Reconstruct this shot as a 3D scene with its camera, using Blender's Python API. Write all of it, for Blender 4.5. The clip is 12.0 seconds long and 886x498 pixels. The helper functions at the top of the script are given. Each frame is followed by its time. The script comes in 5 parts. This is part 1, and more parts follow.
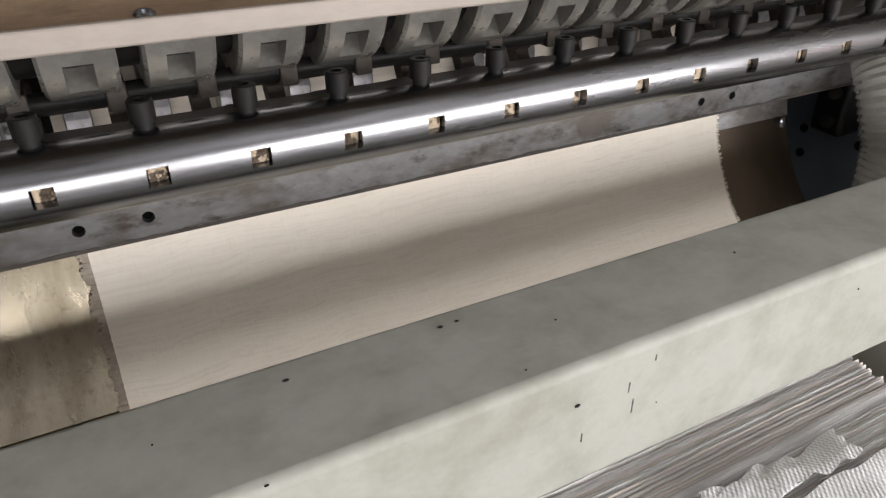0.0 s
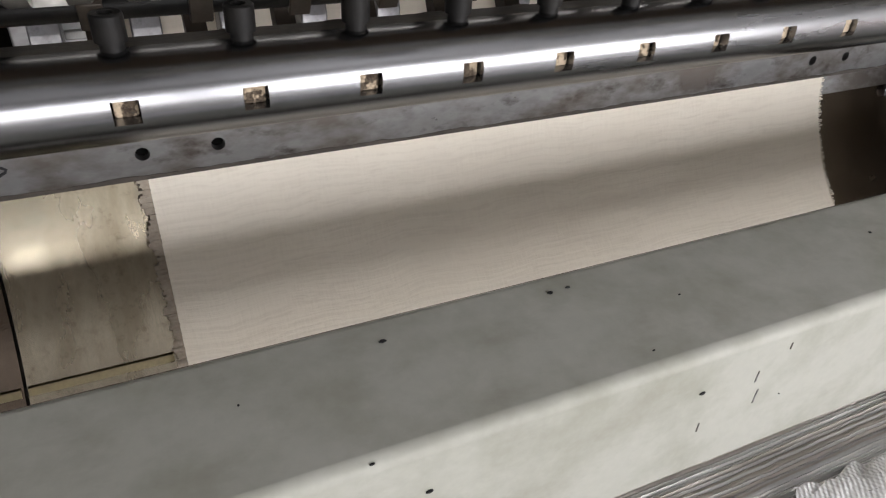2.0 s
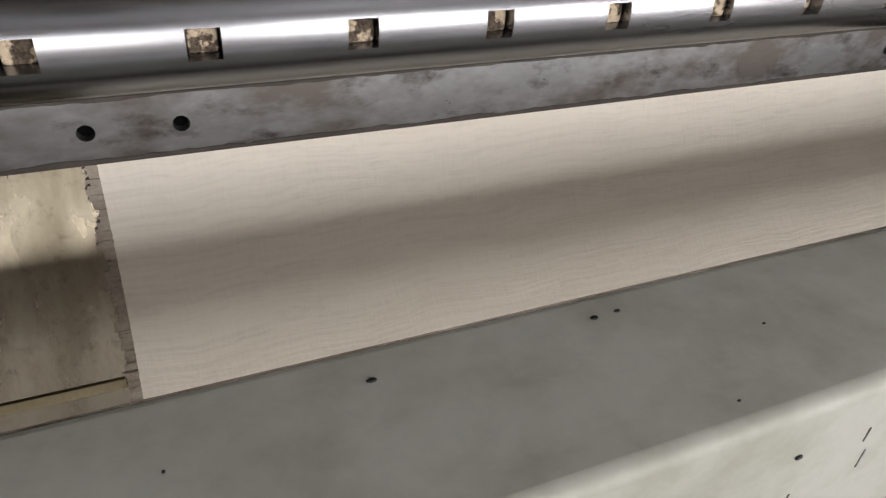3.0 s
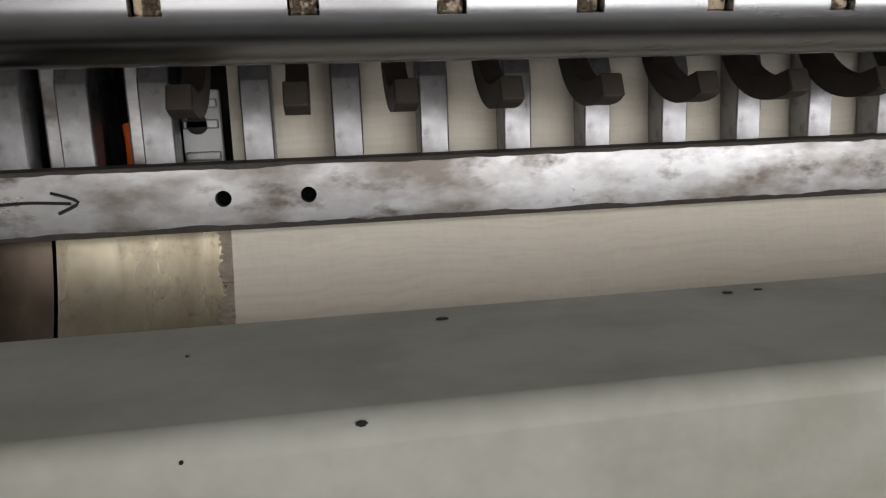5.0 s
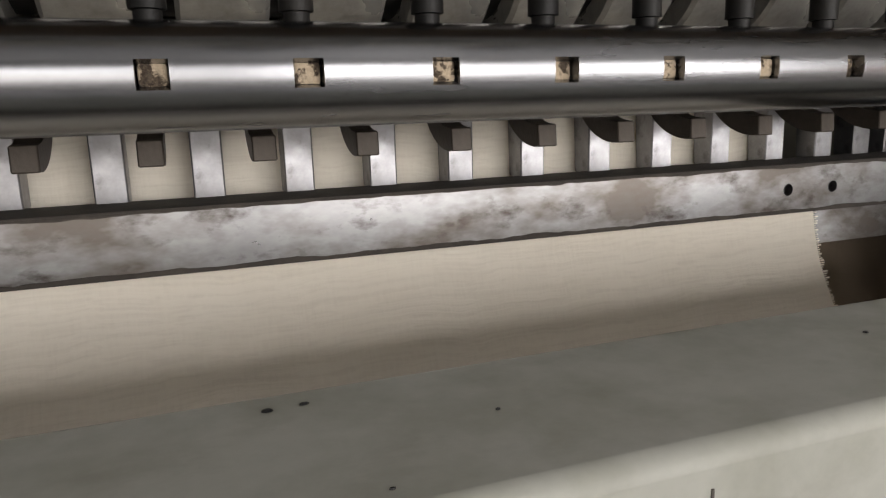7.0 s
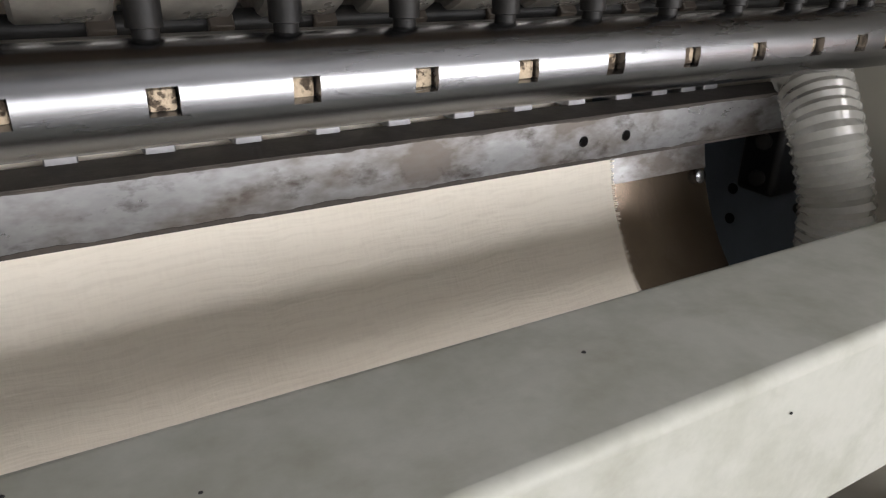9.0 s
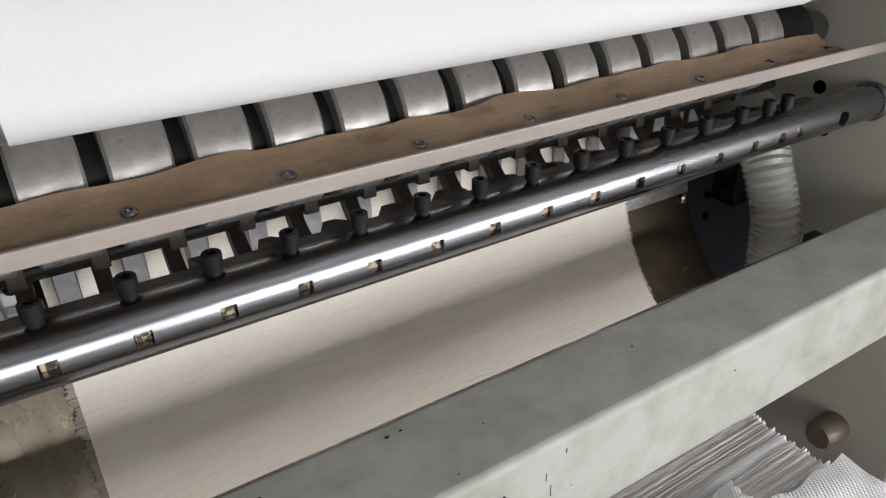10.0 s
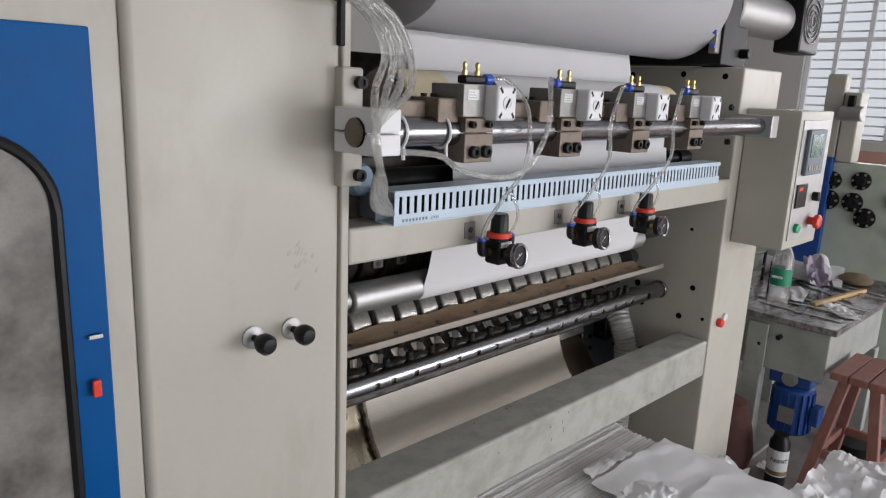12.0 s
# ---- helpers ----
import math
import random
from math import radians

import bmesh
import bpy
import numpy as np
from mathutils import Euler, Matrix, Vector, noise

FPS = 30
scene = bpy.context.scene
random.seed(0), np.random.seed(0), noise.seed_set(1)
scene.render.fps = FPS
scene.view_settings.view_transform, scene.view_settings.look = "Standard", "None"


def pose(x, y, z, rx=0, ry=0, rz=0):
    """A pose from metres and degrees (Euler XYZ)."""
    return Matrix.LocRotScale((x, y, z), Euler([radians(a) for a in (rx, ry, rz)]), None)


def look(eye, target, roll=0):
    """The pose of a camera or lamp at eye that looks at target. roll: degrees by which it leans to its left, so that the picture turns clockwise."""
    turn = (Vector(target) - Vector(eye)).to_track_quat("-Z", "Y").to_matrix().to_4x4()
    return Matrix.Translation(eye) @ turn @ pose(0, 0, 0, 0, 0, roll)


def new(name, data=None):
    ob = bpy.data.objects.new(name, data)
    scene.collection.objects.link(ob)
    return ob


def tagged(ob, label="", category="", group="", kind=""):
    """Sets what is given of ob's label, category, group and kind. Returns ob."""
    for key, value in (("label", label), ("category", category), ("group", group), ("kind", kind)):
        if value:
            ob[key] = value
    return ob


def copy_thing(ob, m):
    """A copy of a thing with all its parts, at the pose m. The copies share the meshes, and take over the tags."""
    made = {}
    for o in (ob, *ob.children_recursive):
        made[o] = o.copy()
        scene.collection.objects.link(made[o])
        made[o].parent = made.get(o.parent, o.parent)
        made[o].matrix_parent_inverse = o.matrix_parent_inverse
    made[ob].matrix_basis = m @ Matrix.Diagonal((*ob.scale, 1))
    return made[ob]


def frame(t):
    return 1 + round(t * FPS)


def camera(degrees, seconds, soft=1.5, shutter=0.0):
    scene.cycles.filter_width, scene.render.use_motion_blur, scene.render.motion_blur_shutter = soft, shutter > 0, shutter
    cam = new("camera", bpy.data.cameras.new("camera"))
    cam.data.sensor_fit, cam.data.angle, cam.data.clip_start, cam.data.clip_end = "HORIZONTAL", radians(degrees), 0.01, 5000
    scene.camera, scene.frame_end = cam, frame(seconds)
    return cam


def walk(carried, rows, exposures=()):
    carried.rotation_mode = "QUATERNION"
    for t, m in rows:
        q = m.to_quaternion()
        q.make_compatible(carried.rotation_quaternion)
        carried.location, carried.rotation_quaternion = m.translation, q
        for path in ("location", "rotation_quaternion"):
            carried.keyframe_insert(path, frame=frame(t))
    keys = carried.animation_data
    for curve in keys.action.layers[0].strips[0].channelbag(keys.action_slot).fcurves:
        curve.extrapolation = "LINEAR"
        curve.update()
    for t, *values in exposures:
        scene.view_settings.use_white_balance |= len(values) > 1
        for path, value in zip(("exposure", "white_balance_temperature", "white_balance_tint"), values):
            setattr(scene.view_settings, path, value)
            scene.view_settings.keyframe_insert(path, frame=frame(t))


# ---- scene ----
cam = camera(64.8, 12.0, soft=1.2)
UPRIGHT = pose(0, 0, 0, -1.75)
PATH = [
    (0, (-0.003, -0.018, 1.064), (0.782, 1.552, 0.106), -1.5),
    (0.5, (-0.032, -0.072, 1.076), (0.752, 1.474, 0.078), -0.9),
    (1, (-0.056, -0.094, 1.095), (0.695, 1.458, 0.082), 0.3),
    (1.5, (-0.067, -0.089, 1.124), (0.682, 1.461, 0.107), 1.5),
    (2, (-0.045, 0.071, 1.033), (0.679, 1.586, -0.053), 2.3),
    (2.5, (-0.039, 0.163, 0.965), (0.695, 1.675, -0.118), 4.5),
    (2.7, (-0.027, 0.167, 0.967), (0.709, 1.67, -0.129), 3.9),
    (4.3, (0.076, 0.12, 0.889), (0.438, 2.036, 0.442), -3.7),
    (4.5, (0.053, 0.123, 0.839), (0.375, 2.062, 0.469), -4.4),
    (5, (0.03, 0.127, 0.8), (0.351, 2.078, 0.498), -2.3),
    (5.5, (0.038, 0.123, 0.807), (0.371, 2.071, 0.496), -3.1),
    (6, (0.056, 0.124, 0.828), (0.435, 2.059, 0.49), -2.8),
    (6.5, (0.125, 0.115, 0.812), (0.658, 2.014, 0.477), -3.4),
    (7, (0.189, 0.124, 0.844), (0.842, 1.981, 0.492), -2.2),
    (7.5, (0.283, 0.147, 0.869), (1.089, 1.896, 0.332), -1.1),
    (7.7, (0.295, 0.149, 0.876), (1.135, 1.87, 0.3), -0.7),
    (9.3, (0.254, 0.091, 0.981), (1.193, 1.643, 0.138), -0.7),
    (9.5, (0.198, 0.048, 1.048), (1.134, 1.566, 0.142), -1.6),
    (10, (-0.012, -0.08, 1.206), (0.904, 1.452, 0.304), -2.6),
    (10.5, (-0.314, -0.344, 1.357), (0.538, 1.32, 0.644), -1.6),
    (10.8, (-0.443, -0.496, 1.428), (0.342, 1.22, 0.766), -2.3),
    (11, (-0.518, -0.572, 1.459), (0.269, 1.164, 0.855), -1.9),
    (11.5, (-0.783, -0.658, 1.5), (0.375, 0.905, 1.034), -0.3),
    (12, (-1.152, -0.727, 1.531), (0.212, 0.679, 1.125), 1.2),
]
walk(cam, [(t, UPRIGHT @ look(eye, target, roll)) for t, eye, target, roll in PATH],
     [(0.0, -0.10, 6650, 12), (1.2, -0.10, 6500, 11), (2.7, -0.25, 6650, 12), (4.5, -0.62, 6750, 10), (5.0, -1.0, 6700, 10), (5.5, -1.02, 6700, 10), (6.0, -0.86, 6750, 10), (6.5, -0.97, 6800, 10), (7.0, -0.68, 6900, 11), (7.7, -0.25, 6900, 11), (9.5, -0.08, 6450, 11), (10.5, -0.42, 6400, 11), (11.0, -0.50, 6400, 11), (11.5, -0.62, 6400, 11), (12.0, -0.82, 6350, 12)])

FLOOR = -0.16      # floor level
FRONT = 0.335      # front plane of the machine
XL, XR = -0.40, 1.19

# ---- light ----
world = bpy.data.worlds.new("sky")
scene.world = world
world.use_nodes = True
wn = world.node_tree
sky = wn.nodes.new("ShaderNodeTexSky")
sky.sky_type, sky.sun_disc, sky.sun_elevation, sky.sun_rotation = "NISHITA", False, radians(40), radians(200)
wn.links.new(sky.outputs[0], wn.nodes["Background"].inputs[0])
wn.nodes["Background"].inputs[1].default_value = 0.10


def area(name, m, sx, sy, watts, colour=(1, 1, 1)):
    la = bpy.data.lights.new(name, "AREA")
    la.shape, la.size, la.size_y, la.energy, la.color = "RECTANGLE", sx, sy, watts, colour
    ob = new(name, la)
    ob.matrix_world = m
    return ob


SOUTH, NORTH, WEST, EAST, CEIL = -6.0, 7.0, -6.0, 8.0, 4.4
for wx, part_of_sky in ((-4.0, 0.3), (-0.9, 0.75), (2.2, 1.5), (5.3, 2.1)):
    area("window_light", look((wx, SOUTH + 0.12, 2.40), (wx, 3, 1.1)), 2.4, 0.55, 46 * part_of_sky, (1.0, 0.98, 0.99))
    area("door_light", look((wx, SOUTH + 0.12, 0.98), (wx, 3, 0.98)), 2.4, 2.1, 112 * part_of_sky, (0.99, 0.985, 1.0))
for wy, wide, watts in ((-1.6, 2.6, 105), (1.94, 1.3, 50)):
    area("window_light", look((EAST - 0.12, wy, 2.0), (0, wy, 1.5)), wide, 1.7, watts, (1.0, 0.98, 0.99))
# fill lamps added under the ceiling, which is closed and has no openings
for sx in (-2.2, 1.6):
    area("ceiling_fill", look((sx, -1.6, CEIL - 0.02), (sx, -1.6, 0)), 1.2, 6.0, 8, (1.0, 0.985, 1.0))

# ---- materials ----


def node_material(name, base, rough=0.5, metal=0.0, spots=0.0, spot_scale=14.0, spot_colour=None, grain=0.0, grain_scale=220.0,
                  bump=0.0, stretch=(1, 1, 1), rough_var=0.0, coat=0.0, island=0.0, transmission=0.0, anis=0.0, specks=0.0, speck_scale=60.0, speck_colour=(0.05, 0.045, 0.04), smear=None, stain=(0.42, 0.68), gloss=0.5):
    m = bpy.data.materials.new(name)
    m.use_nodes = True
    t = m.node_tree
    b = t.nodes["Principled BSDF"]
    b.inputs["Roughness"].default_value, b.inputs["Metallic"].default_value = rough, metal
    b.inputs["Coat Weight"].default_value, b.inputs["Transmission Weight"].default_value = coat, transmission
    b.inputs["Anisotropic"].default_value = anis
    b.inputs["Specular IOR Level"].default_value = gloss
    tc = t.nodes.new("ShaderNodeTexCoord")
    mp = t.nodes.new("ShaderNodeMapping")
    mp.inputs["Scale"].default_value = stretch
    t.links.new(tc.outputs["Object"], mp.inputs["Vector"])

    def tex(scale, detail):
        n = t.nodes.new("ShaderNodeTexNoise")
        n.inputs["Scale"].default_value, n.inputs["Detail"].default_value, n.inputs["Roughness"].default_value = scale, detail, 0.6
        t.links.new(mp.outputs[0], n.inputs["Vector"])
        return n

    big, fine = tex(spot_scale, 5), tex(grain_scale, 3)

    def mix(fac, a, c, kind="MIX"):
        n = t.nodes.new("ShaderNodeMix")
        n.data_type, n.blend_type = "RGBA", kind
        for sock, v in ((n.inputs[0], fac), (n.inputs[6], a), (n.inputs[7], c)):
            if hasattr(v, "is_linked"):
                t.links.new(v, sock)
            else:
                sock.default_value = v if isinstance(v, float) else (*v, 1)
        return n.outputs[2]

    def ramp(out, lo, hi, top):
        n = t.nodes.new("ShaderNodeMapRange")
        n.inputs[1].default_value, n.inputs[2].default_value, n.inputs[3].default_value, n.inputs[4].default_value = lo, hi, 0.0, top
        t.links.new(out, n.inputs[0])
        return n.outputs[0]

    colour = mix(ramp(big.outputs[0], *stain, spots), base, spot_colour or tuple(c * 0.55 for c in base))
    colour = mix(ramp(fine.outputs[0], 0.35, 0.7, grain), colour, tuple(c * 0.5 for c in base))
    if specks:
        sp = tex(speck_scale, 6)
        if smear:
            m2 = t.nodes.new("ShaderNodeMapping")
            m2.inputs["Scale"].default_value = smear
            t.links.new(tc.outputs["Object"], m2.inputs["Vector"])
            t.links.new(m2.outputs[0], sp.inputs["Vector"])
        colour = mix(ramp(sp.outputs[0], 0.55, 0.74, specks), colour, speck_colour)
    if island:
        oi = t.nodes.new("ShaderNodeObjectInfo")
        colour = mix(ramp(oi.outputs["Random"], 0.0, 1.0, island), colour, tuple(c * 0.45 for c in base))
    t.links.new(colour, b.inputs["Base Color"])
    if rough_var:
        n = t.nodes.new("ShaderNodeMapRange")
        n.inputs[1].default_value, n.inputs[2].default_value = 0.3, 0.7
        n.inputs[3].default_value, n.inputs[4].default_value = max(0.02, rough - rough_var), min(1, rough + rough_var)
        t.links.new(big.outputs[0], n.inputs[0])
        t.links.new(n.outputs[0], b.inputs["Roughness"])
    if bump:
        bn = t.nodes.new("ShaderNodeBump")
        bn.inputs["Strength"].default_value, bn.inputs["Distance"].default_value = bump, 0.002
        t.links.new(fine.outputs[0], bn.inputs["Height"])
        t.links.new(bn.outputs[0], b.inputs["Normal"])
    return m


cream = node_material("cream_paint", (0.49, 0.472, 0.41), 0.40, spots=0.3, spot_scale=5, spot_colour=(0.43, 0.41, 0.34), grain=0.05, grain_scale=90, bump=0.02, rough_var=0.1, specks=0.30, speck_scale=9, speck_colour=(0.30, 0.25, 0.19), smear=(1, 1, 0.35))
beam_paint = node_material("grey_green_paint", (0.425, 0.43, 0.388), 0.46, spots=0.7, spot_scale=16, spot_colour=(0.29, 0.293, 0.24), grain=0.10, grain_scale=120, bump=0.0, rough_var=0.06, gloss=0.3, specks=0.28, speck_scale=22, speck_colour=(0.19, 0.175, 0.13), smear=(0.6, 1, 1))
blue_paint = node_material("blue_paint", (0.0, 0.080, 0.28), 0.42, spots=0.5, spot_scale=4, spot_colour=(0.002, 0.115, 0.36), grain=0.1, bump=0.02, rough_var=0.1, gloss=0.15)
chrome = node_material("polished_steel", (0.30, 0.305, 0.32), 0.25, 1.0, spots=0.3, spot_scale=20, grain=0.2, grain_scale=150, stretch=(0.15, 1, 1), rough_var=0.05)
satin = node_material("satin_aluminium", (0.52, 0.52, 0.51), 0.52, 1.0, spots=0.15, grain=0.2, grain_scale=400, stretch=(1, 0.2, 0.2), bump=0.05)
worn = node_material("worn_steel", (0.38, 0.38, 0.39), 0.33, 0.85, spots=0.9, spot_scale=18, spot_colour=(0.13, 0.108, 0.09), grain=0.25, grain_scale=160, stretch=(0.5, 1, 1), rough_var=0.08, specks=0.9, speck_scale=52, speck_colour=(0.06, 0.045, 0.036), smear=(0.55, 1, 1), stain=(0.44, 0.62))
finger_steel = node_material("ground_steel", (0.40, 0.40, 0.42), 0.38, 0.85, spots=0.7, spot_scale=38, spot_colour=(0.30, 0.29, 0.29), grain=0.3, grain_scale=160, bump=0.04, island=0.3, rough_var=0.12, specks=0.7, speck_scale=60)
chute_steel = node_material("rubbed_chute_steel", (0.46, 0.41, 0.315), 0.26, 1.0, spots=0.75, spot_scale=15, spot_colour=(0.19, 0.15, 0.095), grain=0.25, grain_scale=420, stretch=(1, 0.35, 0.35), bump=0.015, rough_var=0.10, specks=0.4, speck_scale=120, speck_colour=(0.10, 0.075, 0.05), smear=(1, 1, 1))
chute_dark = node_material("brown_steel", (0.20, 0.16, 0.125), 0.20, 1.0, spots=0.5, spot_scale=9, spot_colour=(0.12, 0.09, 0.07), grain=0.2, grain_scale=200, bump=0.06, rough_var=0.1)
black_steel = node_material("blackened_steel", (0.010, 0.010, 0.010), 0.42, 0.0, spots=0.5, spot_scale=40, spot_colour=(0.028, 0.025, 0.022), grain=0.2, bump=0.1, gloss=0.18)
grease_dark = node_material("greasy_dark_steel", (0.026, 0.023, 0.020), 0.42, 0.1, spots=0.6, spot_scale=30, spot_colour=(0.11, 0.09, 0.07), grain=0.3, bump=0.2)
roller_grey = node_material("roller_grey", (0.37, 0.36, 0.335), 0.33, 0.6, spots=0.6, spot_scale=30, spot_colour=(0.11, 0.10, 0.09), grain=0.2, bump=0.1, rough_var=0.1)
grime = node_material("grime", (0.05, 0.042, 0.036), 0.8, spots=0.5, spot_scale=40, spot_colour=(0.10, 0.085, 0.07), grain=0.3, bump=0.2)
hook_brown = node_material("brown_arm", (0.085, 0.07, 0.058), 0.5, 0.4, spots=0.5, spot_scale=40, grain=0.3, bump=0.2)
board_tan = node_material("dusty_guard", (0.27, 0.19, 0.12), 0.7, 0.0, spots=0.8, spot_scale=15, spot_colour=(0.17, 0.105, 0.06), grain=0.4, grain_scale=140, stretch=(0.5, 1, 1), bump=0.4, specks=0.6, speck_scale=30)
lip_pink = node_material("worn_lip", (0.33, 0.29, 0.255), 0.42, 0.1, spots=0.4, spot_scale=12, grain=0.2, stretch=(0.3, 1, 1), bump=0.1)
dust = node_material("packed_dust", (0.58, 0.47, 0.34), 0.95, specks=0.8, speck_scale=260, spots=1.0, spot_scale=95, spot_colour=(0.04, 0.026, 0.017), stain=(0.49, 0.55), grain=0.4, grain_scale=500, bump=0.8)
paper = node_material("white_paper", (0.69, 0.69, 0.70), 0.85, spots=0.2, spot_scale=6, spot_colour=(0.60, 0.595, 0.59), grain=0.05, bump=0.1)
tan_rubber = node_material("tan_rubber", (0.74, 0.65, 0.44), 0.5, spots=0.3, spot_scale=8, spot_colour=(0.5, 0.42, 0.26), grain=0.08, bump=0.05)
brass_yellow = node_material("yellow_brass", (0.34, 0.25, 0.11), 0.4, 0.4, spots=0.9, spot_scale=22, spot_colour=(0.16, 0.10, 0.045), grain=0.2, bump=0.1)
brass = node_material("brass", (0.70, 0.50, 0.20), 0.28, 1.0, grain=0.1)
black_plastic = node_material("black_plastic", (0.010, 0.010, 0.011), 0.38, spots=0.1, grain=0.1, bump=0.05, gloss=0.28)
# pale metal for the reflected band near the chute's foot
glint_steel = node_material("chute_glint_steel", (0.34, 0.29, 0.19), 0.38, 1.0, spots=0.7, spot_scale=60, spot_colour=(0.40, 0.33, 0.2), grain=0.3, grain_scale=300)
dark_green = node_material("dark_green_paint", (0.012, 0.03, 0.024), 0.35, spots=0.5, spot_scale=30, grain=0.2)
# flat black, the darkness inside holes put into the colour
hole_black = node_material("dark_hole", (0.004, 0.004, 0.004), 0.9, gloss=0.03)
frayed = node_material("frayed_paper", (0.46, 0.40, 0.33), 0.9, spots=0.7, spot_scale=60, spot_colour=(0.25, 0.20, 0.15), grain=0.4, grain_scale=300, bump=0.3)
red_plastic = node_material("red_plastic", (0.75, 0.05, 0.025), 0.35, spots=0.15, spot_scale=40, grain=0.05)
blue_plastic = node_material("blue_plastic", (0.03, 0.10, 0.55), 0.35, spots=0.1, grain=0.05)
duct_pvc = node_material("pale_blue_pvc", (0.55, 0.66, 0.76), 0.45, spots=0.2, spot_scale=14, spot_colour=(0.46, 0.55, 0.63), grain=0.05)
ink = node_material("grey_ink", (0.18, 0.22, 0.28), 0.6)
marker = node_material("black_marker", (0.015, 0.015, 0.018), 0.6)
brown_block = node_material("brown_block", (0.20, 0.16, 0.125), 0.48, 0.4, spots=0.5, spot_scale=30, grain=0.3, bump=0.15)
grey_block = node_material("grey_block", (0.30, 0.29, 0.28), 0.42, 0.6, spots=0.4, spot_scale=40, grain=0.3, bump=0.1)
white_plastic = node_material("white_plastic", (0.78, 0.79, 0.80), 0.4, spots=0.1, grain=0.05)
plate_blue = node_material("blue_grey_plate", (0.17, 0.20, 0.235), 0.5, 0.2, spots=0.4, spot_scale=9, grain=0.15, bump=0.05)
floor_mat = node_material("worn_floor", (0.36, 0.33, 0.31), 0.5, spots=0.6, spot_scale=3, spot_colour=(0.2, 0.17, 0.15), grain=0.25, grain_scale=40, bump=0.1)
wall_mat = node_material("hall_wall", (0.52, 0.51, 0.49), 0.8, spots=0.3, spot_scale=1.2, spot_colour=(0.48, 0.46, 0.43), grain=0.1, grain_scale=30)
pink_wall = node_material("pink_dado", (0.45, 0.26, 0.21), 0.8, spots=0.3, spot_scale=2, grain=0.1)
ceil_mat = node_material("hall_ceiling", (0.40, 0.402, 0.405), 0.8, spots=0.2, spot_scale=1)
mirror_glass = node_material("gauge_black", (0.008, 0.009, 0.011), 0.35)
# pale and dark mottling painted in for the pane's reflections
dark_glass = node_material("door_glass", (0.25, 0.24, 0.22), 0.15, spots=1.0, spot_scale=7, spot_colour=(0.06, 0.055, 0.05), grain=0.2, coat=0.5)


def clear_plastic(name, tint=(0.9, 0.92, 0.9), rough=0.12, alpha=0.35):
    m = node_material(name, tint, rough, spots=0.3, spot_scale=30, grain=0.1)
    m.node_tree.nodes["Principled BSDF"].inputs["Alpha"].default_value = alpha
    return m


clear = clear_plastic("clear_tube", (0.93, 0.93, 0.90), 0.07, alpha=0.62)
for n_, v_ in (("Transmission Weight", 0.75), ("IOR", 1.42), ("Coat Weight", 0.6)):
    clear.node_tree.nodes["Principled BSDF"].inputs[n_].default_value = v_
hose_mat = clear_plastic("clear_ribbed_hose", (0.58, 0.57, 0.53), 0.14, 0.52)
hose_mat.node_tree.nodes["Principled BSDF"].inputs["Coat Weight"].default_value = 1.0


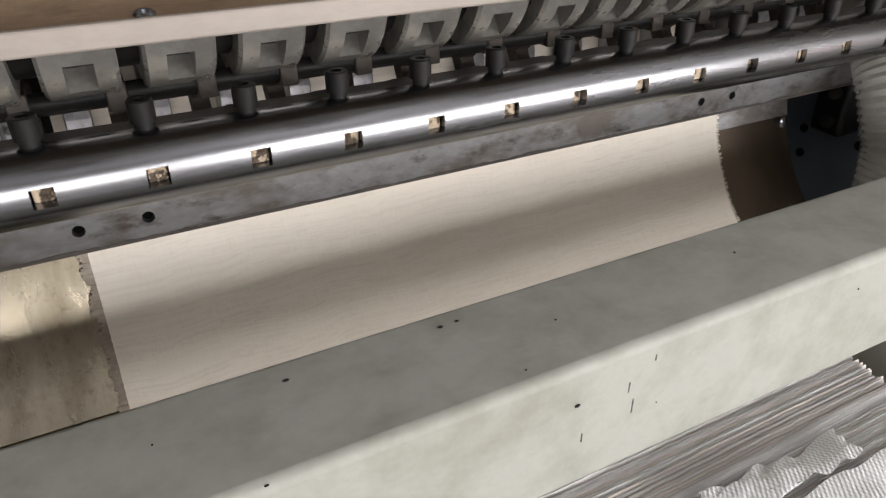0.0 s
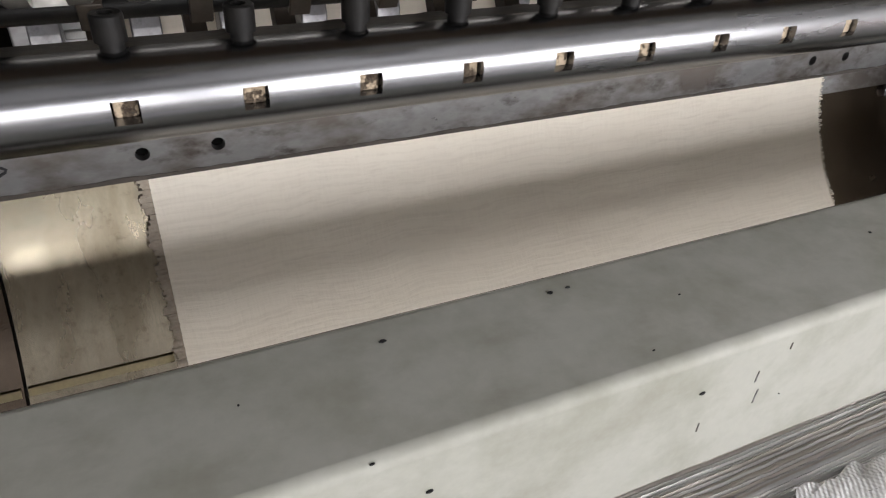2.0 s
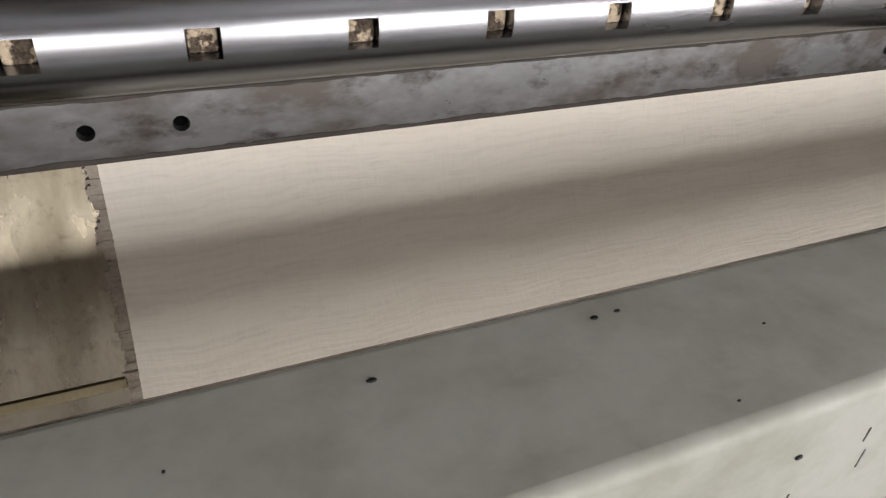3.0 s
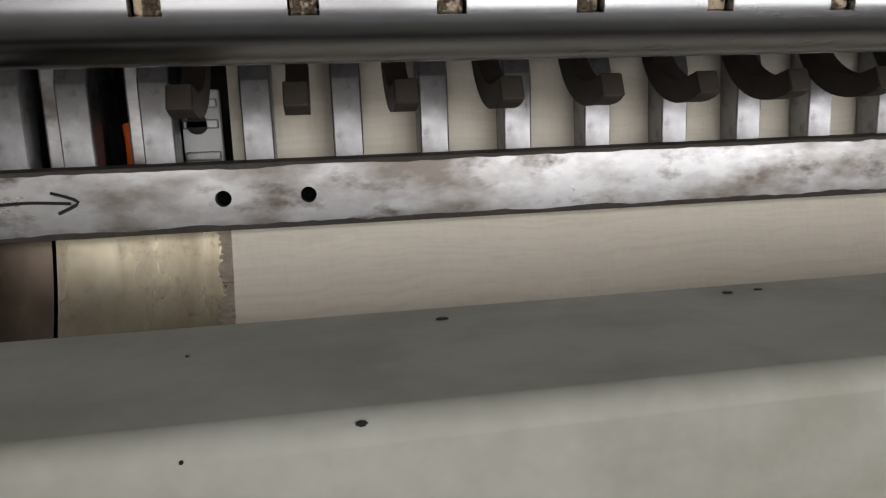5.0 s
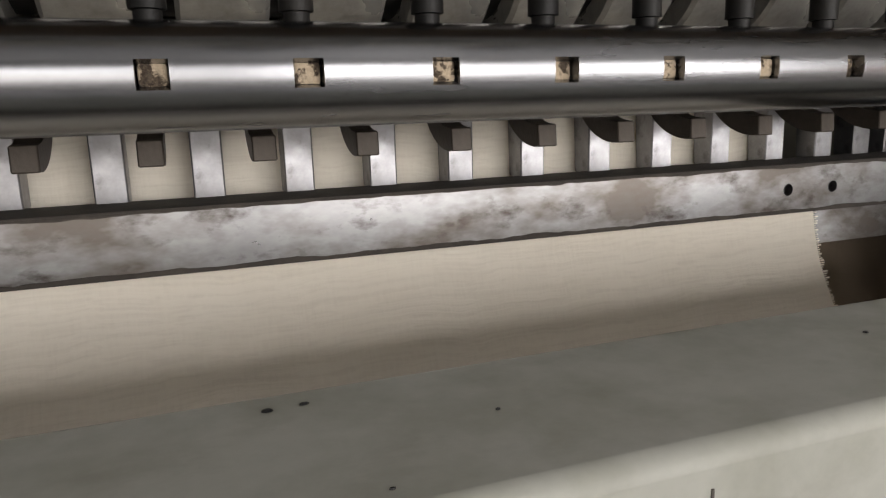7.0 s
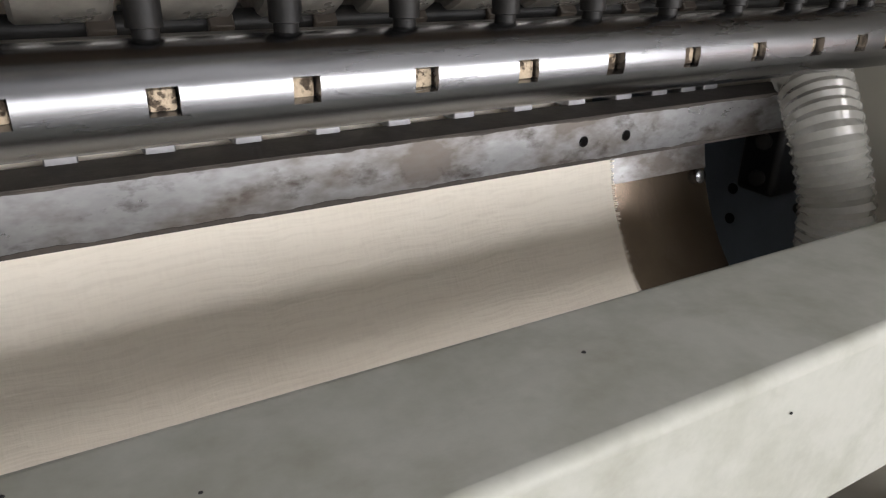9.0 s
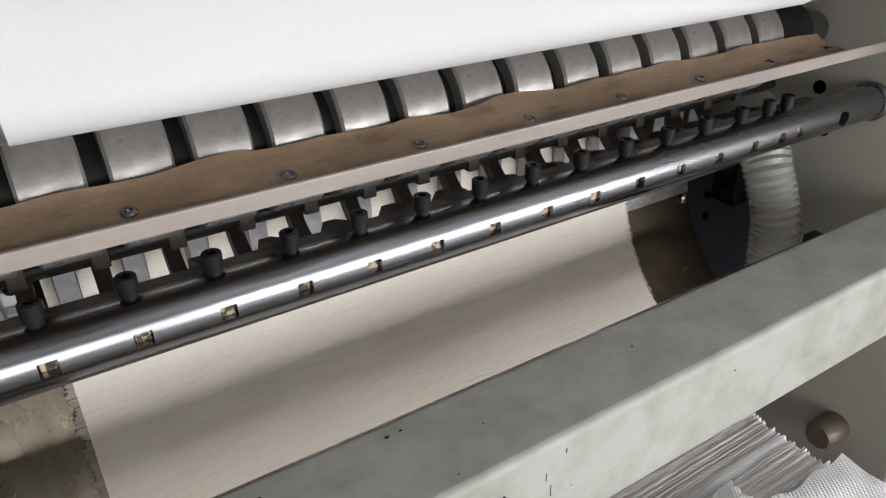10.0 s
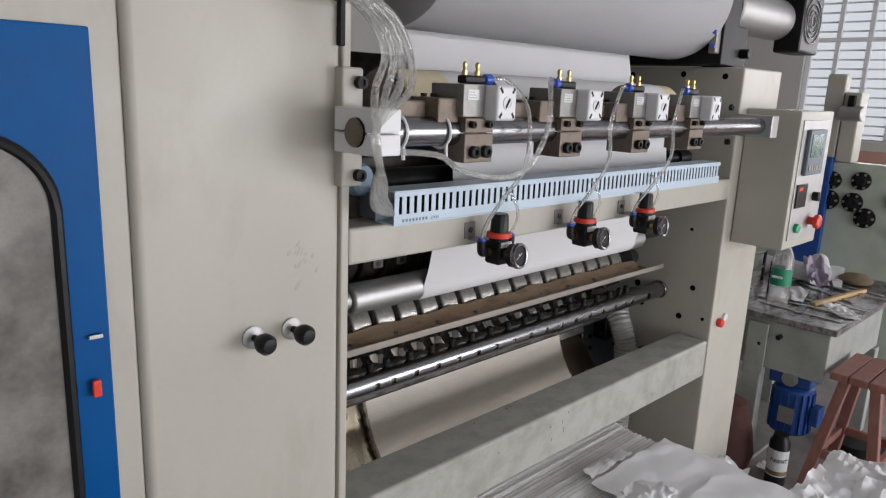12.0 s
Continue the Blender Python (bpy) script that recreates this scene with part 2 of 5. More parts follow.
def folded_paper_material():
    """Edges of hundreds of folded sheets: fine lines along the length with short ripples."""
    m = node_material("folded_paper_edges", (0.90, 0.84, 0.735), 0.85, spots=0.4, spot_scale=7, spot_colour=(0.80, 0.71, 0.59), grain=0.06, grain_scale=60, stretch=(0.25, 1, 1))
    t = m.node_tree
    b = t.nodes["Principled BSDF"]
    tc = t.nodes.new("ShaderNodeTexCoord")
    mp = t.nodes.new("ShaderNodeMapping")
    mp.inputs["Scale"].default_value = (4, 330, 330)
    wander = t.nodes.new("ShaderNodeTexNoise")
    wander.inputs["Scale"].default_value, wander.inputs["Detail"].default_value = 11, 3
    t.links.new(tc.outputs["Object"], wander.inputs["Vector"])
    push = t.nodes.new("ShaderNodeVectorMath")
    push.operation = "MULTIPLY_ADD"
    push.inputs[1].default_value = (0.0, 0.022, 0.022)
    t.links.new(wander.outputs[1], push.inputs[0])
    t.links.new(tc.outputs["Object"], push.inputs[2])
    t.links.new(push.outputs[0], mp.inputs[0])
    n = t.nodes.new("ShaderNodeTexNoise")
    n.inputs["Scale"].default_value, n.inputs["Detail"].default_value = 1.0, 4
    t.links.new(mp.outputs[0], n.inputs["Vector"])
    mp2 = t.nodes.new("ShaderNodeMapping")
    mp2.inputs["Scale"].default_value = (330, 60, 60)
    t.links.new(tc.outputs["Object"], mp2.inputs[0])
    n2 = t.nodes.new("ShaderNodeTexNoise")
    n2.inputs["Scale"].default_value, n2.inputs["Detail"].default_value = 1.0, 2
    t.links.new(mp2.outputs[0], n2.inputs["Vector"])
    mul = t.nodes.new("ShaderNodeMath")
    mul.operation = "MULTIPLY_ADD"
    mul.inputs[1].default_value = 0.35
    t.links.new(n2.outputs[0], mul.inputs[0])
    t.links.new(n.outputs[0], mul.inputs[2])
    bn = t.nodes.new("ShaderNodeBump")
    bn.inputs["Strength"].default_value, bn.inputs["Distance"].default_value = 0.45, 0.0016
    t.links.new(mul.outputs[0], bn.inputs["Height"])
    t.links.new(bn.outputs[0], b.inputs["Normal"])
    was = b.inputs["Base Color"].links[0].from_socket
    mr = t.nodes.new("ShaderNodeMapRange")
    mr.inputs[1].default_value, mr.inputs[2].default_value, mr.inputs[4].default_value = 0.62, 0.95, 0.20
    t.links.new(mul.outputs[0], mr.inputs[0])
    mx = t.nodes.new("ShaderNodeMix")
    mx.data_type = "RGBA"
    mx.inputs[7].default_value = (0.5, 0.43, 0.34, 1)
    t.links.new(mr.outputs[0], mx.inputs[0])
    t.links.new(was, mx.inputs[6])
    t.links.new(mx.outputs[2], b.inputs["Base Color"])
    return m


pad_mat = folded_paper_material()

# ---- mesh helpers ----


def finish(name, bm, material, smooth=True):
    bmesh.ops.remove_doubles(bm, verts=bm.verts, dist=1e-6)
    bmesh.ops.recalc_face_normals(bm, faces=bm.faces)
    me = bpy.data.meshes.new(name)
    bm.to_mesh(me)
    bm.free()
    me.materials.append(material)
    if smooth:
        flat = [p.index for p in me.polygons if p.use_smooth]      # box() has marked its flat sides
        for p in me.polygons:
            p.use_smooth = True
        me.set_sharp_from_angle(angle=radians(35))
        for k in flat:
            me.polygons[k].use_smooth = False
    return me


def part(name, bm, material, parent=None, label="", smooth=True):
    me = bm if isinstance(bm, bpy.types.Mesh) else finish(name, bm, material, smooth)
    ob = new(name, me)
    ob.parent = parent
    return tagged(ob, label)


def thing(name, label, category, at=(0, 0, 0), group="", kind=""):
    ob = new(name)
    ob.empty_display_size = 0.05
    ob.matrix_basis = pose(*at)
    return tagged(ob, label, category, group, kind)


def box(x0, x1, y0, y1, z0, z1, bevel=0.003, seg=2, bm=None):
    tmp = bmesh.new()
    bmesh.ops.create_cube(tmp, size=1)
    for v in tmp.verts:
        v.co = Vector(((x0 + x1) / 2 + v.co.x * (x1 - x0), (y0 + y1) / 2 + v.co.y * (y1 - y0), (z0 + z1) / 2 + v.co.z * (z1 - z0)))
    if bevel:
        bmesh.ops.bevel(tmp, geom=list(tmp.edges), offset=min(bevel, 0.45 * min(x1 - x0, y1 - y0, z1 - z0)), segments=seg, affect="EDGES", profile=0.5)
        tmp.normal_update()
        for f in tmp.faces:
            f.smooth = max(abs(c) for c in f.normal) > 0.9999
    return merge(bm, tmp)


def merge(bm, tmp, m=None):
    if m is not None:
        tmp.transform(m)
    if bm is None:
        return tmp
    me = bpy.data.meshes.new("tmp")
    tmp.to_mesh(me)
    tmp.free()
    bm.from_mesh(me)
    bpy.data.meshes.remove(me)
    return bm


def lathe(profile, p0, axis, seg=32, bm=None, close=True):
    """Turn (along, radius) pairs round an axis that starts at p0."""
    tmp = bmesh.new()
    q = Vector((0, 0, 1)).rotation_difference(Vector(axis).normalized())
    rings = []
    for a, r in profile:
        rings.append([tmp.verts.new(Vector(p0) + q @ Vector((r * math.cos(2 * math.pi * k / seg), r * math.sin(2 * math.pi * k / seg), a))) for k in range(seg)])
    for u, w in zip(rings, rings[1:]):
        for k in range(seg):
            tmp.faces.new((u[k], u[(k + 1) % seg], w[(k + 1) % seg], w[k]))
    if close:
        tmp.faces.new(rings[0])
        tmp.faces.new(rings[-1])
    return merge(bm, tmp)


def cyl(p0, p1, r, seg=24, chamfer=0.0, bm=None):
    d = Vector(p1) - Vector(p0)
    n = d.length
    c = chamfer
    prof = [(0, r - c), (c, r), (n - c, r), (n, r - c)] if c else [(0, r), (n, r)]
    return lathe(prof, p0, d, seg, bm)


def tube(points, r, seg=10, bm=None, ribs=0.0, sub=8):
    """A round tube along a smooth line through the points."""
    pts = [Vector(p) for p in points]
    line = []
    for i in range(len(pts) - 1):
        a, b, c, d = pts[max(i - 1, 0)], pts[i], pts[i + 1], pts[min(i + 2, len(pts) - 1)]
        for k in range(sub):
            t = k / sub
            line.append(0.5 * ((2 * b) + (c - a) * t + (2 * a - 5 * b + 4 * c - d) * t * t + (3 * b - a - 3 * c + d) * t ** 3))
    line.append(pts[-1])
    tmp = bmesh.new()
    rings = []
    up = Vector((0.31, 0.2, 0.93))
    for i, p in enumerate(line):
        d = (line[min(i + 1, len(line) - 1)] - line[max(i - 1, 0)]).normalized()
        u = d.cross(up).normalized()
        w = u.cross(d)
        rr = r * (1 + ribs * (i % 2))
        rings.append([tmp.verts.new(p + rr * (math.cos(2 * math.pi * k / seg) * u + math.sin(2 * math.pi * k / seg) * w)) for k in range(seg)])
    for a, b in zip(rings, rings[1:]):
        for k in range(seg):
            tmp.faces.new((a[k], a[(k + 1) % seg], b[(k + 1) % seg], b[k]))
    tmp.faces.new(rings[0])
    tmp.faces.new(rings[-1])
    return merge(bm, tmp)


def extrude_x(profile, x0, x1, bm=None, cuts=1, wobble=None):
    """A closed (y, z) outline drawn out from x0 to x1."""
    tmp = bmesh.new()
    rings = []
    for i in range(cuts + 1):
        x = x0 + (x1 - x0) * i / cuts
        rings.append([tmp.verts.new((x, *(wobble(x, y, z) if wobble else (y, z)))) for y, z in profile])
    n = len(profile)
    for a, b in zip(rings, rings[1:]):
        for k in range(n):
            tmp.faces.new((a[k], a[(k + 1) % n], b[(k + 1) % n], b[k]))
    tmp.faces.new(rings[0])
    tmp.faces.new(rings[-1])
    return merge(bm, tmp)


def holed_strip(x0, x1, z0, z1, yf, yb, holes, r, seg=16):
    """A flat bar that faces -y, with round holes right through it."""
    tmp = bmesh.new()
    zc, h = (z0 + z1) / 2, (z1 - z0) / 2
    edges = [x0]
    for hx in holes:
        edges += [hx - h, hx + h]
    edges.append(x1)
    for y in (yf, yb):
        for a, b in zip(edges[0::2], edges[1::2]):
            tmp.faces.new([tmp.verts.new((x, y, z)) for x, z in ((a, z0), (b, z0), (b, z1), (a, z1))])
        for hx in holes:
            for k in range(seg):
                quad = []
                for kk, inner in ((k, 1), (k + 1, 1), (k + 1, 0), (k, 0)):
                    an = 2 * math.pi * kk / seg + math.pi / 4
                    c, s = math.cos(an), math.sin(an)
                    if inner:
                        quad.append((hx + r * c, zc + r * s))
                    else:
                        f = h / max(abs(c), abs(s))
                        quad.append((hx + f * c, zc + f * s))
                tmp.faces.new([tmp.verts.new((x, y, z)) for x, z in quad])
    for hx in holes:
        for k in range(seg):
            p = [(hx + r * math.cos(2 * math.pi * kk / seg + math.pi / 4), zc + r * math.sin(2 * math.pi * kk / seg + math.pi / 4)) for kk in (k, k + 1)]
            tmp.faces.new([tmp.verts.new(v) for v in ((p[0][0], yf, p[0][1]), (p[1][0], yf, p[1][1]), (p[1][0], yb, p[1][1]), (p[0][0], yb, p[0][1]))])
    for z in (z0, z1):
        for a, b in zip(edges, edges[1:]):
            tmp.faces.new([tmp.verts.new(v) for v in ((a, yf, z), (b, yf, z), (b, yb, z), (a, yb, z))])
    for x in (x0, x1):
        tmp.faces.new([tmp.verts.new(v) for v in ((x, yf, z0), (x, yb, z0), (x, yb, z1), (x, yf, z1))])
    return tmp


# ---- hall ----


def structure(name, bm, material, label=""):
    return tagged(part(name, bm, material, None, label), kind="structure")


def wall_with_windows(name, a, b, along, windows, sill, head):
    """A wall 0.2 m thick along x or y, with window openings given as (from, to)."""
    bm = bmesh.new()

    def put(u0, u1, z0, z1):
        if along == "x":
            box(u0, u1, a, a + 0.2, z0, z1, 0, bm=bm)
        else:
            box(a, a + 0.2, u0, u1, z0, z1, 0, bm=bm)

    put(b[0], b[1], FLOOR, sill)
    put(b[0], b[1], head, CEIL)
    edge = b[0]
    for u0, u1 in windows:
        put(edge, u0, sill, head)
        edge = u1
    put(edge, b[1], sill, head)
    return structure(name, bm, wall_mat, "off-white plastered hall wall with windows")


structure("floor", box(WEST - 0.4, EAST + 0.4, SOUTH - 0.4, NORTH + 0.4, FLOOR - 0.2, FLOOR, 0), floor_mat, "worn grey-brown factory floor")
wall_with_windows("wall_south", SOUTH - 0.2, (WEST, EAST), "x", [(wx - 1.2, wx + 1.2) for wx in (-4.0, -0.9, 2.2, 5.3)], -0.11, 2.70)
wall_with_windows("wall_east", EAST, (SOUTH, NORTH), "y", [(-2.9, -0.3), (1.28, 2.60)], 1.17, 2.87)
structure("wall_north", box(WEST, EAST, NORTH, NORTH + 0.2, FLOOR, CEIL, 0), wall_mat, "off-white plastered hall wall")
structure("wall_west", box(WEST - 0.2, WEST, SOUTH, NORTH, FLOOR, CEIL, 0), wall_mat, "off-white plastered hall wall")
structure("ceiling", box(WEST - 0.2, EAST + 0.2, SOUTH - 0.2, NORTH + 0.2, CEIL, CEIL + 0.1, 0), ceil_mat, "pale grey hall ceiling")

# ---- the machine's frame ----


def machine_frame():
    f = thing("machine_frame", "cream painted steel frame of a tissue folding machine on the floor", "machine", (0.4, 0.8, FLOOR))

    def p(name, bm, mat, label="", parent=f):
        bm.transform(Matrix.Translation((-0.4, -0.8, -FLOOR))) if parent is f else None
        return part(name, bm, mat, parent, label)

    p("front_beam", box(XL, XR, 0.34, 0.46, 0.577, 0.713, 0.0085, 3), beam_paint, "grey-green painted front beam with scratches")
    p("edge_rod", cyl((XL + 0.1, 0.477, 0.688), (0.97, 0.477, 0.688), 0.0042, 10), chute_dark, "thin steel rod along the beam")
    # black strip added for the shade in the gap behind the beam
    p("edge_seal", box(XL + 0.02, 0.97, 0.4605, 0.4640, 0.66, 0.7047, 0.001), black_plastic, "black strip drawing the dark gap behind the beam")
    p("rod_clip", box(0.965, 0.995, 0.4605, 0.485, 0.67, 0.70, 0.003), black_steel)
    for x, y, z in ((0.209, 0.437, 0.7135), (0.225, 0.438, 0.7135), (0.242, 0.357, 0.7135), (0.075, 0.432, 0.7135), (-0.024, 0.41, 0.7135), (0.30, 0.40, 0.7135), (0.52, 0.41, 0.7135), (-0.124, 0.349, 0.7135),
                    (0.036, 0.3425, 0.7105), (-0.014, 0.3405, 0.7055), (-0.165, 0.3405, 0.7055), (0.071, 0.3395, 0.672), (0.282, 0.3395, 0.674), (0.622, 0.3395, 0.680), (0.37, 0.3395, 0.64)):
        s = 0.0013 + 0.0006 * math.sin(x * 97)
        flat = z > 0.712
        chip = lathe([(0, s), (0.0006, s * 0.8)], (x, y, z), (0, 0, 1) if flat else (0, -1, 0), 7)
        for v in chip.verts:
            v.co.x = x + (v.co.x - x) * (1.3 + 0.5 * math.sin(x * 31))
        p("paint_chip", chip, black_plastic, "dark chip in the paint")
    for x, z, n in ((0.335, 0.665, 0.022), (0.342, 0.64, 0.03), (0.36, 0.69, 0.012), (0.29, 0.63, 0.018)):
        p("scratch", box(x, x + 0.0011, 0.3394, 0.3405, z, z + n * 0.5, 0), worn, "grey scratch in the paint")
    p("cross_beam", box(XL, XR, FRONT, 0.42, 1.224, 1.295, 0.006), cream)
    p("side_post", box(-0.418, XL, FRONT, 1.30, FLOOR, 1.69, 0.004), cream)
    p("side_panel", box(XR, 1.50, FRONT + 0.002, 1.30, FLOOR, 1.66, 0.006), cream, "cream side panel with holes")
    p("back_panel", box(XL, XR, 1.28, 1.30, FLOOR, 1.66, 0.002), grease_dark, "dark back panel")
    p("top_plate", box(1.14, 1.25, 0.40, 1.35, 1.664, 2.35, 0.004), black_steel, "black upright plate above the side panel")
    p("top_plate", box(-0.42, -0.36, 0.42, 1.35, 1.694, 2.35, 0.004), black_steel, "black upright plate above the side post")
    p("lower_panel", box(0.80, 1.02, 0.62, 0.64, FLOOR, 0.46, 0.002), board_tan, "brown stained panel behind the paper")
    # bolt holes drawn as black discs, not cut
    for y, z, r in ((0.615, 0.788, 0.011), (0.42, 0.89, 0.010), (0.46, 0.775, 0.011), (0.30 + 0.07, 0.785, 0.006), (0.64, 0.86, 0.012), (0.45, 1.10, 0.006),
                    (0.40, 1.63, 0.01), (0.55, 1.635, 0.01), (0.75, 1.63, 0.01), (1.0, 1.62, 0.01)):
        p("bolt_hole", cyl((XR - 0.0015, y, z), (XR + 0.004, y, z), r, 16), hole_black)
    p("knob_button", lathe([(0, 0.013), (0.004, 0.016), (0.016, 0.016), (0.020, 0.012)], (1.245, FRONT + 0.002, 0.772), (0, -1, 0), 20), red_plastic, "red round push button")
    p("button_collar", lathe([(0, 0.014), (0.010, 0.014)], (1.285, FRONT + 0.002, 0.785), (0, -1, 0), 16), white_plastic)
    p("pipe_boss", lathe([(0, 0.03), (0.05, 0.03), (0.06, 0.024)], (XR, 0.45, 0.222), (-1, 0, 0), 20), brown_block, "round steel boss low on the side panel")
    return f


machine_frame()


def drive_cabinet():
    c = thing("drive_cabinet", "tall cream steel cabinet with a blue door and two black knobs", "cabinet", (-0.6, 0.7, FLOOR))
    off = Matrix.Translation((0.6, -0.7, -FLOOR))

    def p(name, bm, mat, label="", parent=c):
        bm.transform(off)
        return part(name, bm, mat, parent, label)

    p("body", box(-0.7835, -0.4205, FRONT, 1.30, FLOOR, 1.69, 0.014, 4), cream)
    p("body", box(-1.75, -0.784, FRONT + 0.010, 1.30, FLOOR, 1.80, 0.006, 3), cream, "cream cabinet body behind the blue door")
    d = p("door", box(-1.62, -0.826, FRONT - 0.002, FRONT + 0.016, FLOOR + 0.10, 1.612, 0.003), blue_paint, "glossy blue steel door")
    # rounded window in the door with a rubber gasket
    pts = []
    x0, x1, z0, z1, r = -1.45, -0.886, 0.935, 1.475, 0.10
    for cx, cz, a0, a1, rad in ((x1 - r, z1 - r, 0, 90, r), (x0 + r, z1 - r, 90, 180, r), (x0 + r, z0 + 0.36, 180, 227, r), (x1 - 0.035, z0 + 0.022, 227, 360, 0.035)):
        for k in range(7):
            a = radians(a0 + (a1 - a0) * k / 6)
            pts.append((cx + rad * math.cos(a), cz + rad * math.sin(a)))
    bm = bmesh.new()
    bm.faces.new([bm.verts.new((x, FRONT - 0.012, z)) for x, z in pts])
    g = bmesh.ops.extrude_face_region(bm, geom=bm.faces[:])
    for v in [v for v in g["geom"] if isinstance(v, bmesh.types.BMVert)]:
        v.co.y += 0.01
    p("door_window", bm, dark_glass, "rounded window pane with its reflections painted as mottling", d)
    p("gasket", tube([(x, FRONT - 0.012, z) for x, z in pts + pts[:1]], 0.008, 8, sub=2), black_plastic, "black rubber gasket", d)
    p("door_latch", box(-0.858, -0.846, FRONT - 0.016, FRONT - 0.007, 1.10, 1.125, 0.002), red_plastic, "small red latch", d)
    # faint reflection on the door, drawn as a thin solid strip
    p("door_tag", box(-0.857, -0.838, FRONT - 0.011, FRONT - 0.007, 1.186, 1.192, 0.001), satin, "small grey strip standing in for a faint reflection", d)
    for x in (-0.599, -0.524):
        k = p("knob", lathe([(0, 0.006), (0.022, 0.006), (0.024, 0.013), (0.034, 0.0175), (0.046, 0.0175), (0.054, 0.012), (0.056, 0.0)], (x, FRONT - 0.004, 1.13), (0, -1, 0), 24), black_plastic, "black round pull knob")
        p("rosette", lathe([(0, 0.020), (0.004, 0.020), (0.007, 0.014)], (x, FRONT, 1.13), (0, -1, 0), 24), satin, "satin steel ring", k)
    rnd = random.Random(4)
    scuff_grey = node_material("scuff_grey", (0.43, 0.412, 0.356), 0.5)
    for k in range(16):
        x, z = -0.497 + rnd.gauss(0, 0.016), 1.243 + rnd.gauss(0, 0.018)
        q = rnd.uniform(0.002, 0.006)
        bm = lathe([(0, q), (0.0003, q * 0.85)], (0, 0, 0), (0, -1, 0), 10)
        bm.transform(Matrix.Translation((x, FRONT - 0.0001 * k / 16, z)) @ Matrix.Rotation(radians(rnd.uniform(15, 50)), 4, "Y") @ Matrix.Diagonal((0.7, 1, rnd.uniform(1.0, 2.2), 1)))
        p("scuff", bm, scuff_grey, "grey rubbed scuff mark")
    p("lifting_eye", box(-0.432, -0.421, FRONT - 0.012, FRONT + 0.0, 1.615, 1.69, 0.002), black_steel, "black corner bracket")
    return c


drive_cabinet()

# ---- slotted bar ----
PITCH = 0.075
SLOTS = [0.175 + (11 - k) * PITCH for k in range(2, 16)] + [0.912, 0.955, -0.175]
BAR_Y, BAR_Z, BAR_R = 0.548, 0.857, 0.0285


def slotted_bar():
    b = thing("slotted_bar", "polished round steel bar with dusty square slots across the machine", "bar", (0.4, BAR_Y, BAR_Z))
    half = 0.0078
    xs = sorted([XL, XR] + [x + s * half for x in SLOTS for s in (-1, 1)])
    slot_spans = [(x - half, x + half) for x in SLOTS]
    seg = 48
    a0, a1 = 22, 26          # ring steps that the slot takes away, at the front
    bm = bmesh.new()

    def pt(x, k, r=BAR_R):
        a = 2 * math.pi * k / seg
        return (x - 0.4, r * math.cos(a), r * math.sin(a))

    rings = [[bm.verts.new(pt(x, k)) for k in range(seg)] for x in xs]
    for i in range(len(xs) - 1):
        cut = any(abs(xs[i] - s[0]) < 1e-6 and abs(xs[i + 1] - s[1]) < 1e-6 for s in slot_spans)
        for k in range(seg):
            if cut and a0 <= k < a1:
                continue
            bm.faces.new((rings[i][k], rings[i][(k + 1) % seg], rings[i + 1][(k + 1) % seg], rings[i + 1][k]))
        if cut:
            inner = [[bm.verts.new(pt(x, k, BAR_R - 0.014)) for k in range(a0, a1 + 1)] for x in (xs[i], xs[i + 1])]
            for side, ring in ((0, i), (1, i + 1)):
                for j in range(a1 - a0):
                    bm.faces.new((rings[ring][a0 + j], rings[ring][a0 + j + 1], inner[side][j + 1], inner[side][j]))
            for j in (0, a1 - a0):
                bm.faces.new((rings[i][a0 + j], rings[i + 1][a0 + j], inner[1][j], inner[0][j]))
    bm.faces.new(rings[0])
    bm.faces.new(rings[-1])
    part("bar", bm, chrome, b)
    rnd = random.Random(9)
    for i, x in enumerate(SLOTS):
        bm = box(x - 0.4 - half + 0.0009, x - 0.4 + half - 0.0007, -BAR_R + 0.0050 + rnd.uniform(0, 0.004), -BAR_R + 0.014, -0.0058, 0.0058, 0.0018)
        part("arm_end", bm, dust, b, "dust-caked end of a square arm")
    for x in SLOTS:
        m = lathe([(0.0, 0.0072), (0.0085, 0.0072), (0.009, 0.0095), (0.0245, 0.0095), (0.0255, 0.0085), (0.0255, 0.0048), (0.018, 0.0048)], (x - 0.4, 0.002, BAR_R - 0.004), (0, 0, 1), 16)
        part("cap_screw", m, black_steel, b, "black socket cap screw")
        part("square_arm", extrude_x([(0.02, -0.006), (0.02, 0.022), (0.045, 0.022), (0.088, 0.006), (0.098, -0.010), (0.090, -0.014), (0.075, -0.008)], x - 0.4 - 0.007, x - 0.4 + 0.007), hook_brown, b, "greasy square arm clamped in the bar")
    part("top_strip", box(XL - 0.4 + 0.02, XR - 0.4 - 0.15, -0.004, 0.026, BAR_R - 0.006, BAR_R - 0.001, 0.001), grease_dark, b, "greasy dark flat strip")
    # black discs stand in for the bar's dark cross holes
    for x in (-0.278, 1.066):
        part("cross_hole", cyl((x - 0.4, -BAR_R - 0.0006, 0.0), (x - 0.4, -BAR_R + 0.006, 0.0), 0.011, 20), hole_black, b)
    for x0, x1 in ((XL, XL + 0.02), (XR - 0.012, XR)):
        part("end_collar", cyl((x0 - 0.4, 0, 0), (x1 - 0.4, 0, 0), 0.033, 32, 0.003), chrome if x0 > 0 else grease_dark, b)
    return b


slotted_bar()

